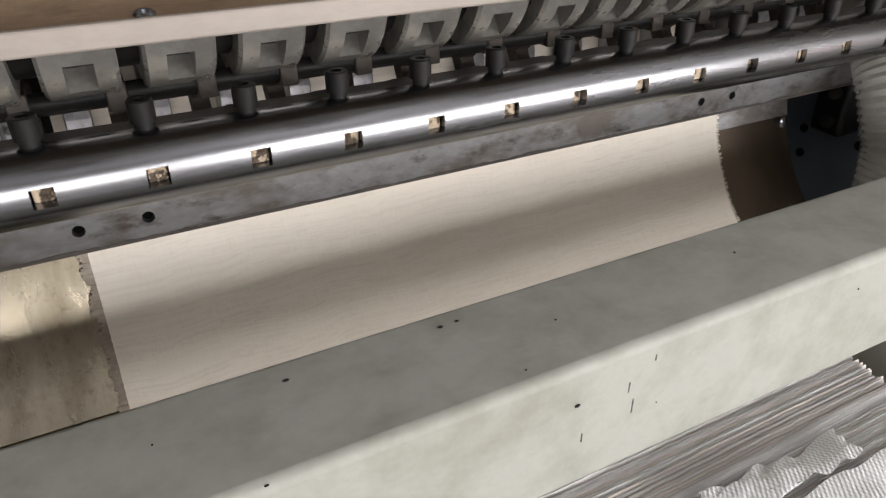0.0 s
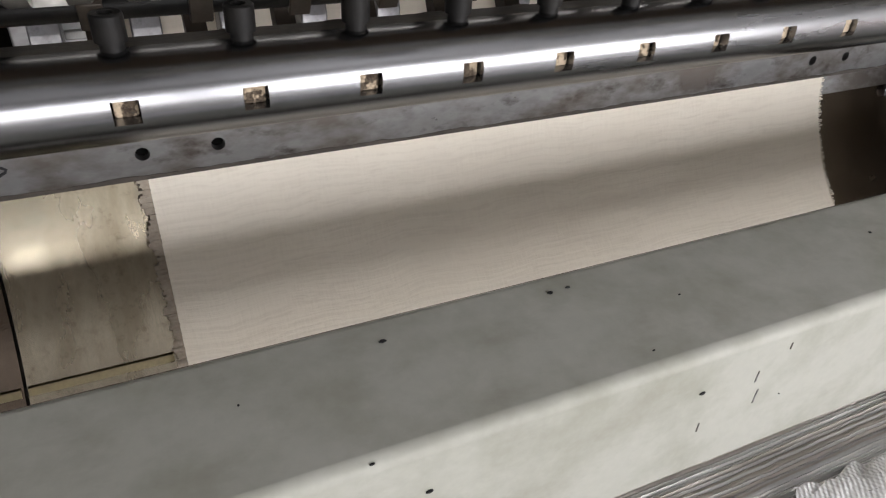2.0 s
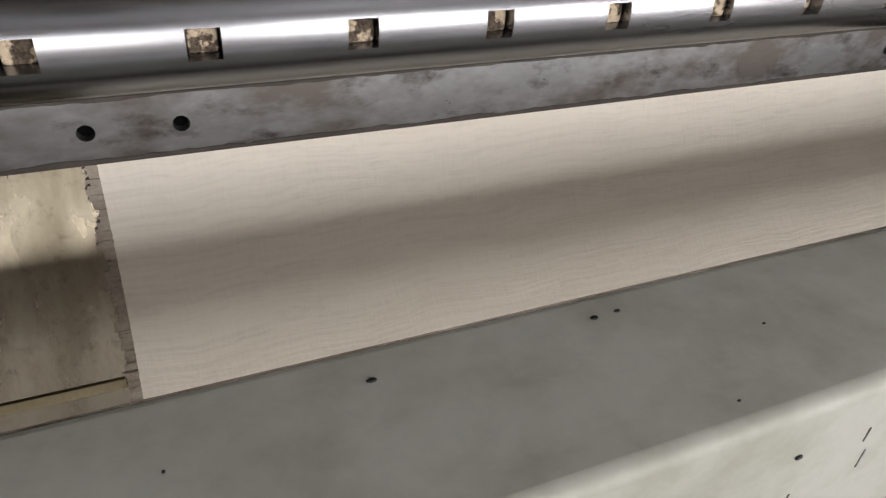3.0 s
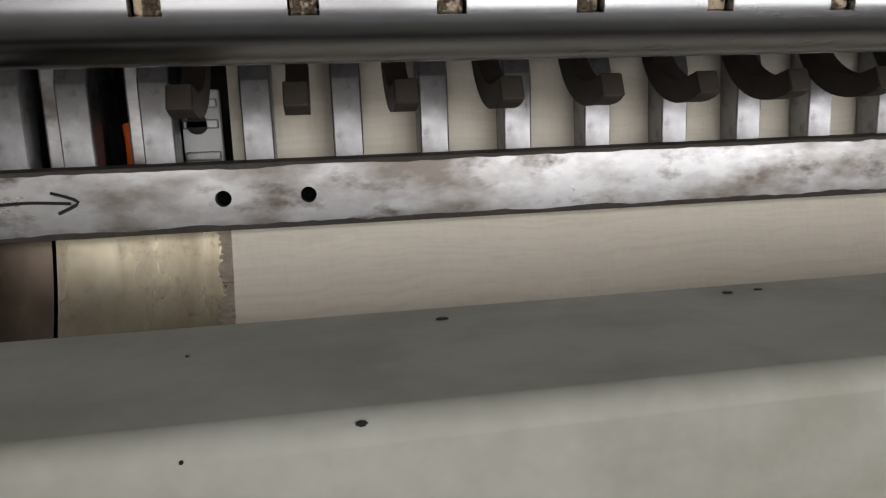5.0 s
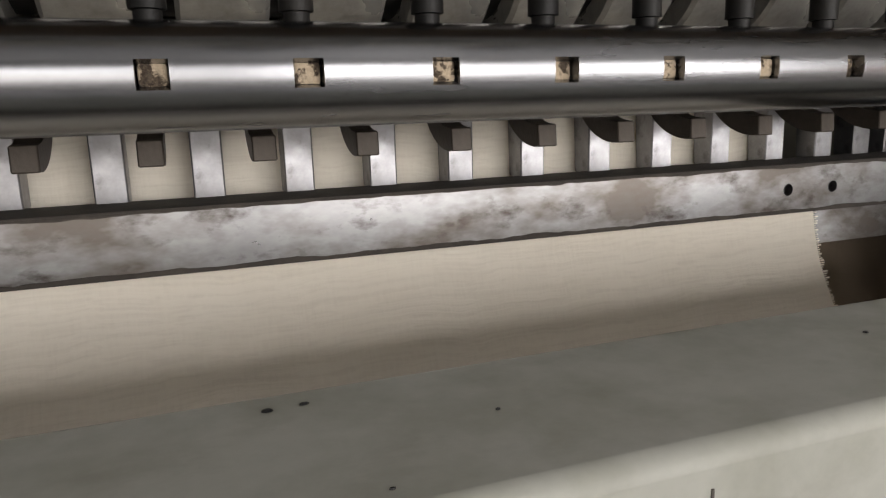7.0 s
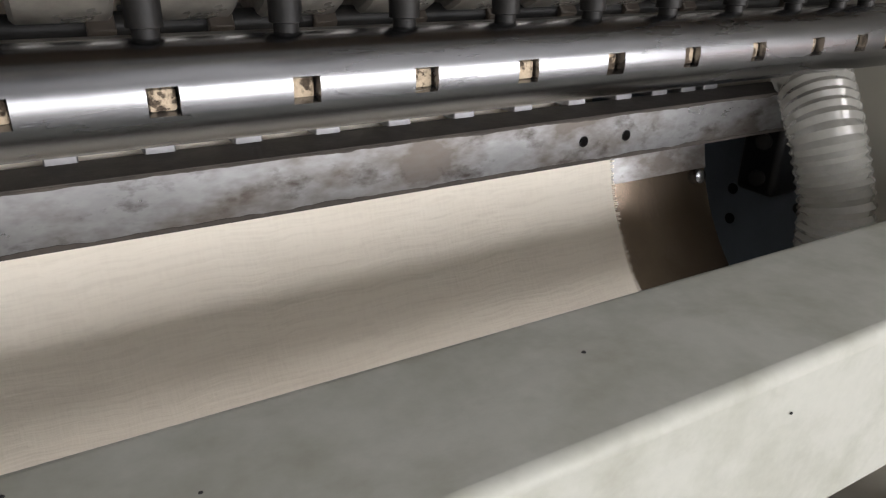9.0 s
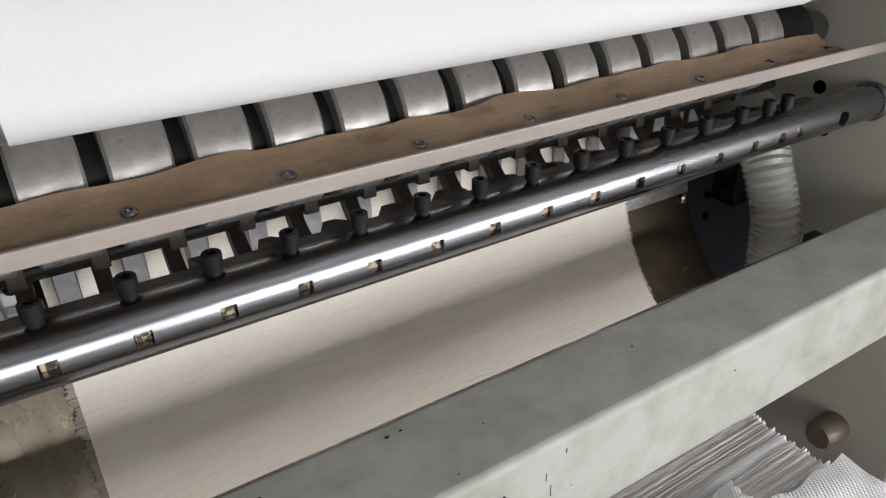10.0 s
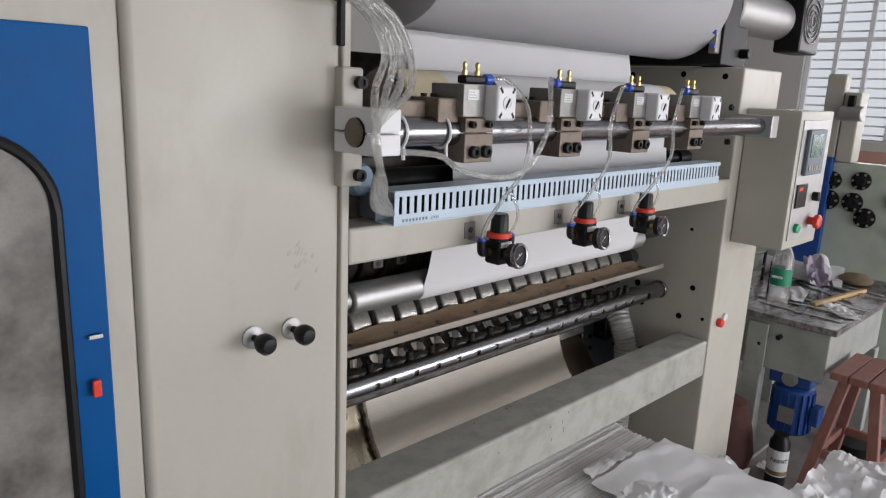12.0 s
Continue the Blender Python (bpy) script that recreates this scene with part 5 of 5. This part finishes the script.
def bent_sheet(name, label, mat, at, w, d, lift, rz, seed, category="paper", th=0.0015):
    bm = bmesh.new()
    n = 18
    g = [[bm.verts.new((w * (i / n - 0.5), d * (j / n - 0.5), lift * (0.35 + 0.35 * noise.noise(Vector((i * 0.22 + seed, j * 0.22, seed)))) + lift * 0.5 * (i / n) ** 2)) for j in range(n + 1)] for i in range(n + 1)]
    for i in range(n):
        for j in range(n):
            bm.faces.new((g[i][j], g[i + 1][j], g[i + 1][j + 1], g[i][j + 1]))
    bmesh.ops.solidify(bm, geom=bm.faces[:], thickness=th)
    low = min(v.co.z for v in bm.verts)
    bmesh.ops.translate(bm, verts=bm.verts, vec=(0, 0, -low))
    return flat_thing(name, label, category, bm, mat, at, rz)


bent_sheet("lilac_sheet", "curled lilac-grey paper sheet on the stand", LILAC, (2.85, 0.52, TOP + 0.02), 0.28, 0.10, 0.16, 30, 2.0)
bent_sheet("paper_scrap", "crumpled white tissue scrap on the stand", paper, (2.52, 0.53, TOP), 0.20, 0.15, 0.05, 10, 5.0)
bent_sheet("paper_scrap", "crumpled white tissue scrap on the stand", paper, (2.42, 0.27, TOP + 0.006), 0.12, 0.09, 0.04, 50, 7.0)
bent_sheet("paper_scrap", "torn white tissue sheet on the stand", paper, (3.05, 0.60, TOP + 0.0), 0.40, 0.30, 0.06, 15, 9.0)
bent_sheet("paper_scrap", "torn white tissue scrap on the stand's corner", paper, (2.40, 0.22, TOP), 0.10, 0.08, 0.03, 40, 11.0)


def cage():
    c = thing("wire_rack", "small dark steel rack holding paper rolls on the stand", "rack", (2.62, 0.68, TOP))
    for x in (-0.12, 0.12):
        for y in (-0.05, 0.08):
            part("post", cyl((x, y, 0), (x, y, 0.17), 0.008, 10), black_steel, c)
    for z in (0.08, 0.165):
        part("rail", cyl((-0.13, -0.05, z), (0.13, -0.05, z), 0.006, 10), grease_dark, c)
        part("rail", cyl((-0.13, 0.08, z), (0.13, 0.08, z), 0.006, 10), grease_dark, c)
    return c


cage()
flat_thing("blue_bucket", "blue plastic container beside the bottle", "container", lathe([(0, 0.04), (0.11, 0.046), (0.115, 0.042)], (0, 0, 0), (0, 0, 1), 24), blue_plastic, (2.36, 0.76, TOP))


def stool():
    s = thing("wooden_stool", "worn red-brown wooden stool on the floor", "stool", (2.30, 0.07, FLOOR))
    h = 0.56
    for y in (-0.078, 0.0, 0.078):
        part("seat_board", box(-0.17, 0.20, y - 0.037, y + 0.037, h - 0.035, h, 0.005), STOOL_RED, s, "worn seat board")
    for sx in (-1, 1):
        for sy in (-1, 1):
            leg = box(-0.022, 0.022, -0.022, 0.022, 0, h - 0.03, 0.004)
            for v in leg.verts:
                f = 1 - v.co.z / (h - 0.03)
                v.co.x += sx * (0.11 + 0.09 * f)
                v.co.y += sy * (0.06 + 0.08 * f)
            part("leg", leg, STOOL_RED, s)
    for sy in (-1, 1):
        part("stretcher", box(-0.15, 0.15, sy * 0.115 - 0.012, sy * 0.115 + 0.012, 0.15, 0.19, 0.003), STOOL_RED, s)
    for sx in (-1, 1):
        part("stretcher", box(sx * 0.172 - 0.012, sx * 0.172 + 0.012, -0.10, 0.10, 0.15, 0.19, 0.003), STOOL_RED, s)
    return s


stool()


def spray_can():
    c = thing("spray_can", "black spray paint can with a white label on the floor", "spray can", (2.02, 0.306, FLOOR))
    c.scale = (1.3, 1.3, 1.22)
    part("can", lathe([(0, 0.030), (0.003, 0.034), (0.17, 0.034), (0.185, 0.026), (0.20, 0.024)], (0, 0, 0), (0, 0, 1), 28), black_plastic, c)
    part("label", lathe([(0.04, 0.0345), (0.145, 0.0345)], (0, 0, 0), (0, 0, 1), 28, close=False), white_plastic, c, "white label")
    part("stripe", lathe([(0.045, 0.0348), (0.062, 0.0348)], (0, 0, 0), (0, 0, 1), 28, close=False), brass_yellow, c, "orange stripe")
    cu = bpy.data.curves.new("word", "FONT")
    cu.body, cu.size, cu.extrude, cu.align_x = "PAINT", 0.022, 0.0002, "CENTER"
    tmp = bpy.data.objects.new("word", cu)
    scene.collection.objects.link(tmp)
    bpy.context.view_layer.update()
    me = bpy.data.meshes.new_from_object(tmp.evaluated_get(bpy.context.evaluated_depsgraph_get()))
    bpy.data.objects.remove(tmp)
    for v in me.vertices:                      # bend the word round the can
        a = v.co.x / 0.035
        v.co = Vector((0.0353 * math.sin(a), -0.0353 * math.cos(a) - v.co.z, v.co.y))
    me.materials.clear()
    me.materials.append(marker)
    ob = part("word", me, None, c, "printed word")
    ob.matrix_basis = pose(0, 0, 0.098, 0, 0, -63)
    return c


spray_can()
flat_thing("bearing_ring", "dark ball bearing ring on the floor by the stool", "bearing", lathe([(0, 0.05), (0.0, 0.10), (0.05, 0.10), (0.05, 0.05)], (0, 0, 0), (0, 0, 1), 36), black_steel, (2.66, 0.16, FLOOR), 0)
flat_thing("bearing_ring", "dark ball bearing ring on the floor by the stool", "bearing", lathe([(0, 0.05), (0.0, 0.085), (0.04, 0.085), (0.04, 0.05)], (0, 0, 0), (0, 0, 1), 36), plate_blue, (2.80, 0.02, FLOOR), 0)
flat_thing("cloth_rag", "dark crumpled cloth heap on the floor beside the machine", "rag", lathe([(0, 0.12), (0.08, 0.14), (0.2, 0.12), (0.32, 0.08), (0.36, 0.01)], (0, 0, 0), (0, 0, 1), 14), node_material("maroon_cloth", (0.10, 0.04, 0.035), 0.9, spots=0.6, spot_scale=12, grain=0.4, bump=0.5), (2.02, 0.56, FLOOR))
for i, (x, y) in enumerate(((1.75, 0.35), (1.85, 0.18), (2.1, 0.35), (1.7, 0.1), (2.0, -0.35), (2.3, -0.3))):
    bent_sheet("paper_scrap", "dirty scrap of torn tissue on the floor", paper, (x, y, FLOOR), 0.12, 0.07, 0.03, 40 * i, 20.0 + i)


def hub_machine():
    m = thing("embossing_machine", "pale green machine side with black round hubs", "machine", (4.3, 1.0, FLOOR))
    pale = node_material("pale_green_paint", (0.50, 0.56, 0.47), 0.45, spots=0.3, spot_scale=6, grain=0.1)
    part("side", box(-0.06, 0.06, -1.0, 0.55, 0.45, 1.328, 0.01), pale, m)
    part("base", box(-0.06, 0.9, -1.0, 0.55, 0.0, 0.448, 0.01), pale, m)
    part("upright", box(-0.10, 0.06, -0.17, -0.065, 1.33, 1.80, 0.01), cream, m)
    part("column", box(-0.10, 0.0, -0.06, 0.06, 1.33, 1.92, 0.01), cream, m)
    part("roller_end", cyl((-0.12, -0.2, 1.66), (-0.12, -0.06, 1.66), 0.05, 20, 0.006), satin, m)
    part("clamp", box(-0.14, -0.10, -0.14, -0.10, 1.70, 1.78, 0.004), black_steel, m)
    for y, z, r in ((-0.246, 1.212, 0.062), (-0.213, 1.061, 0.066), (-0.303, 0.963, 0.068), (-0.06, 1.059, 0.068), (-0.061, 1.197, 0.062), (-0.48, 1.10, 0.066), (-0.55, 0.90, 0.066), (-0.75, 1.0, 0.066)):
        h = part("hub", lathe([(0, r), (0.02, r), (0.022, r * 0.7), (0.03, r * 0.5), (0.05, r * 0.45)], (-0.06, y, z), (-1, 0, 0), 24), black_steel, m, "black round hub")
        for k in range(6):
            a = 2 * math.pi * k / 6
            part("hub_bolt", cyl((-0.08, y + r * 0.8 * math.cos(a), z + r * 0.8 * math.sin(a)), (-0.09, y + r * 0.8 * math.cos(a), z + r * 0.8 * math.sin(a)), 0.009, 8), satin, h)
    return m


hub_machine()
flat_thing("blue_locker", "narrow blue steel locker beside the far machine", "locker", box(-0.03, 0.03, -0.10, 0.10, 0, 1.36, 0.004), MOTOR_BLUE, (4.2, 1.04, FLOOR))


def window(name, y0, y1, z0, z1):
    w = new(name)
    w.matrix_basis = pose(EAST + 0.08, 0, 0)
    tagged(w, "white barred window with bright daylight behind", kind="structure")
    part("window_sill", box(-0.12, 0.04, y0 - 0.05, y1 + 0.05, z0 - 0.04, z0, 0.004), wall_mat, w)
    for y in (y0 + 0.03, (y0 + y1) / 2, y1 - 0.03, (3 * y0 + y1) / 4, (y0 + 3 * y1) / 4):
        part("mullion", box(-0.02, 0.02, y - 0.025, y + 0.025, z0, z1, 0.003), white_plastic, w)
    part("transom", box(-0.025, 0.018, y0, y1, 2.27, 2.32, 0.003), white_plastic, w)
    n = 16
    for k in range(n):
        z = z0 + (z1 - z0) * (k + 0.5) / n
        part("grille_bar", box(0.022, 0.034, y0, y1, z - 0.010, z + 0.010, 0.002), white_plastic, w)
    return w


window("window_1", 1.28, 2.60, 1.17, 2.87)
window("window_2", -2.9, -0.3, 1.17, 2.87)
structure("trim", box(EAST - 0.012, EAST - 0.002, SOUTH, NORTH, FLOOR, 1.05, 0), pink_wall, "faded pink painted dado")

# ---- finished tissue below the beam ----


def tissue_material():
    """Embossed tissue: fine diamond ribs."""
    m = node_material("embossed_tissue", (0.92, 0.915, 0.92), 0.8, spots=0.2, spot_scale=8, spot_colour=(0.74, 0.72, 0.69))
    t = m.node_tree
    tc = t.nodes.new("ShaderNodeTexCoord")
    waves = []
    for rot in (35, -35):
        mp = t.nodes.new("ShaderNodeMapping")
        mp.inputs["Rotation"].default_value = (0, 0, radians(rot))
        t.links.new(tc.outputs["Object"], mp.inputs[0])
        w = t.nodes.new("ShaderNodeTexWave")
        w.inputs["Scale"].default_value, w.inputs["Distortion"].default_value = 62, 0.5
        t.links.new(mp.outputs[0], w.inputs[0])
        waves.append(w)
    mul = t.nodes.new("ShaderNodeMath")
    mul.operation = "ADD"
    t.links.new(waves[0].outputs[1], mul.inputs[0])
    t.links.new(waves[1].outputs[1], mul.inputs[1])
    bn = t.nodes.new("ShaderNodeBump")
    bn.inputs["Strength"].default_value, bn.inputs["Distance"].default_value = 0.55, 0.0012
    t.links.new(mul.outputs[0], bn.inputs["Height"])
    t.links.new(bn.outputs[0], t.nodes["Principled BSDF"].inputs["Normal"])
    return m


tissue = tissue_material()
tissue_tan = node_material("tissue_edges", (0.80, 0.74, 0.69), 0.9, spots=0.4, spot_scale=10, grain=0.2, grain_scale=150, stretch=(0.2, 1, 1), bump=0.2, island=0.12)


tissue_plain = node_material("white_tissue", (0.90, 0.89, 0.88), 0.9, spots=0.3, spot_scale=30, spot_colour=(0.76, 0.73, 0.68), grain=0.15, grain_scale=300, bump=0.25)


def paper_stack():
    s = thing("tissue_stack", "long stack of folded white tissue standing below the beam", "tissue stack", (0.38, 0.1, FLOOR))
    part("stack_base", box(-0.55, 0.44, -0.32, 0.40, 0.0, 0.615, 0.004), paper, s, "lower pile of white tissue")
    rnd = random.Random(8)
    y = 0.40
    k = 0
    while y > -0.30:
        th = rnd.uniform(0.0016, 0.0036)
        x1 = 0.44 + rnd.uniform(-0.006, 0.006) + 0.012 * math.sin(y * 20)
        top = 0.623 + 0.004 * math.sin(y * 34 + 1) + rnd.uniform(-0.0014, 0.0014) - max(0, (0.18 - y)) * 0.05
        n = 110
        bm = bmesh.new()
        rows = []
        for i in range(n + 1):
            x = -0.55 + (x1 + 0.55) * i / n
            dy = 0.004 * noise.noise(Vector((x * 4, y * 6, 1))) + 0.0009 * noise.noise(Vector((x * 34, y * 60, 5)))
            dz = 0.004 * noise.noise(Vector((x * 3, y * 9, 7))) + 0.0014 * noise.noise(Vector((x * 20, y * 60, 2))) + 0.0012 * noise.noise(Vector((x * 75, y * 150, 4)))
            rows.append([bm.verts.new((x, y + dy - a, z)) for a, z in ((0, 0.50), (0, top + dz - 0.002), (th * 0.5, top + dz), (th, top + dz - 0.003), (th, 0.50))])
        for a, b in zip(rows, rows[1:]):
            for j in range(4):
                bm.faces.new((a[j], a[j + 1], b[j + 1], b[j]))
        bm.faces.new(rows[0])
        bm.faces.new(rows[-1])
        part("sheet", bm, tissue_plain if rnd.random() < 0.72 else tissue_tan, s)
        y -= th + rnd.uniform(0.0001, 0.0007)
        k += 1
    return s


paper_stack()


def draped(name, label, x0, x1, y0, y1, z, seed, amp=0.03, mat=tissue, slope=0.0, n=50, ribs=0.006):
    bm = bmesh.new()
    g = []
    for i in range(n + 1):
        row = []
        for j in range(n + 1):
            u, v = i / n, j / n
            x, y = x0 + (x1 - x0) * u, y0 + (y1 - y0) * v
            edge = 0.02 * noise.noise(Vector((u * 6, seed, v * 6)))
            h = amp * abs(noise.noise(Vector((x * 5 + seed, y * 7, seed)))) + amp * 0.45 * abs(noise.noise(Vector((x * 15 + seed, y * 17, 4)))) + amp * 0.25 * abs(noise.noise(Vector((x * 37 + seed, y * 31, 9)))) + amp * 0.25 * noise.noise(Vector((x * 9, y * 14 + seed, 2)))
            h += ribs * math.sin(60 * (y + 0.25 * x + 0.02 * noise.noise(Vector((x * 4, y * 4, 1)))))
            row.append(bm.verts.new((x + edge, y + edge * 0.7, z + h + slope * (v - 0.5))))
        g.append(row)
    for i in range(n):
        for j in range(n):
            bm.faces.new((g[i][j], g[i + 1][j], g[i + 1][j + 1], g[i][j + 1]))
    bmesh.ops.solidify(bm, geom=bm.faces[:], thickness=0.0008)
    return tagged(part(name, bm, mat), label, "tissue sheet")


draped("tissue_sheet", "loose embossed white tissue sheet draped over the stack", 0.42, 0.835, -0.20, 0.285, 0.473, 3.0, 0.006, slope=0.006, ribs=0.0012, n=70)
draped("tissue_sheet", "loose embossed white tissue sheet draped over the stack", 0.34, 0.74, -0.40, 0.06, 0.477, 8.0, 0.008, slope=0.012, ribs=0.0015)
draped("tissue_sheet", "small torn white tissue strip on the stack", 0.45, 0.66, 0.297, 0.335, 0.472, 13.0, 0.009, n=28)
draped("tissue_sheet", "crumpled white tissue lying on the stack", 0.40, 0.53, 0.08, 0.19, 0.484, 17.0, 0.035, n=36, ribs=0.002)
draped("tissue_sheet", "torn white tissue standing up at the stack's end", 0.80, 0.88, 0.02, 0.12, 0.455, 33.0, 0.055, n=30, ribs=0.002)
draped("tissue_sheet", "crumpled white tissue heaped beside the stack", 0.835, 1.30, -0.36, 0.14, 0.165, 21.0, 0.045, n=60, ribs=0.003)
draped("tissue_sheet", "crumpled white tissue heaped on the pile", 1.05, 1.74, -0.75, 0.02, 0.20, 27.0, 0.095, n=60, ribs=0.003)
pile = box(0.84, 1.66, -0.74, 0.03, FLOOR, 0.185, 0.05, 3)
tagged(part("waste_heap", pile, paper), "heap of waste white tissue on the floor", "tissue heap")

backdrop = bpy.data.materials.new("bright_overcast")
backdrop.use_nodes = True
bn_ = backdrop.node_tree.nodes["Principled BSDF"]
bn_.inputs["Emission Color"].default_value, bn_.inputs["Emission Strength"].default_value = (0.93, 0.97, 1.0, 1), 0.85
structure("backdrop", box(EAST + 3.0, EAST + 3.1, -9, 12, -3, 8, 0), backdrop, "bright overcast sky outside the windows")


# ---- small things on the stand and above the side panel ----
strip_mesh = finish("steel_strip", box(-0.19, 0.19, -0.011, 0.011, 0.0, 0.003, 0.0006), satin)
rnd = random.Random(12)
for k in range(7):
    ob = new("steel_strip", strip_mesh)
    ob.matrix_basis = pose(2.28 + 0.12 * k, 0.40 + 0.05 * math.sin(k * 2.1), TOP + 0.0015 + 0.0035 * (k % 3), 0, 0, rnd.uniform(60, 115))
    tagged(ob, "thin grey steel strip lying on the stand", "steel strip", "steel strips on the stand")


def drive_motor():
    m = thing("brake_motor", "grey cylinder with a black cooling fan above the side panel", "motor", (1.47, 0.47, 1.86))
    part("housing", cyl((-0.21, 0, 0), (0.24, 0, 0), 0.075, 32, 0.006), satin, m)
    f = part("fan_frame", box(0.242, 0.44, -0.10, 0.0, -0.12, 0.12, 0.01), black_plastic, m, "black square cooling fan")
    for k in range(4):
        part("guard_ring", lathe([(0, 0.02 + 0.02 * k), (0.003, 0.02 + 0.02 * k), (0.003, 0.023 + 0.02 * k), (0, 0.023 + 0.02 * k)], (0.34, -0.101, 0), (0, -1, 0), 28, close=False), grey_block, f)
    part("foot", box(-0.219, -0.10, -0.05, 0.05, -0.199, -0.06, 0.005), black_steel, m)
    part("cap_bolt", cyl((-0.16, -0.055, -0.15), (-0.16, -0.09, -0.15), 0.016, 16, 0.002), black_steel, m)
    return m


drive_motor()


def air_manifold():
    m = thing("air_manifold", "row of small chrome air fittings on the black plate", "manifold", (1.12, 0.42, 1.80))
    part("bar", box(-0.012, 0.0195, -0.012, 0.012, -0.10, 0.14, 0.003), grey_block, m)
    for k in range(5):
        n = part("nipple", cyl((-0.012, -0.004, -0.08 + 0.045 * k), (-0.032, -0.012, -0.08 + 0.045 * k), 0.008, 12, 0.001), chrome, m)
        part("ring", cyl((-0.032, -0.012, -0.08 + 0.045 * k), (-0.040, -0.015, -0.08 + 0.045 * k), 0.007, 12), blue_plastic, n)
    return m


air_manifold()

# ---- what moves ----
TURN = 0.29276        # seconds for one turn of the folding rollers


def motions():
    rows, rows_up, swing = [], [], []
    for i in range(241):
        t = i * 0.05
        a = -360 * t / TURN
        rows.append((t, pose(0.4, ROLL_Y, ROLL_Z, 208 - a)))
        rows_up.append((t, pose(0.4, 0.735, 1.128, 40 + a)))
        swing.append((t, pose(0.4, 0.664, 0.880, 28 - 36 * math.cos(2 * math.pi * (t - 5.0) / TURN))))
    walk(fold_roller, rows)
    walk(upper_roller, rows_up)
    walk(packer, swing)


motions()
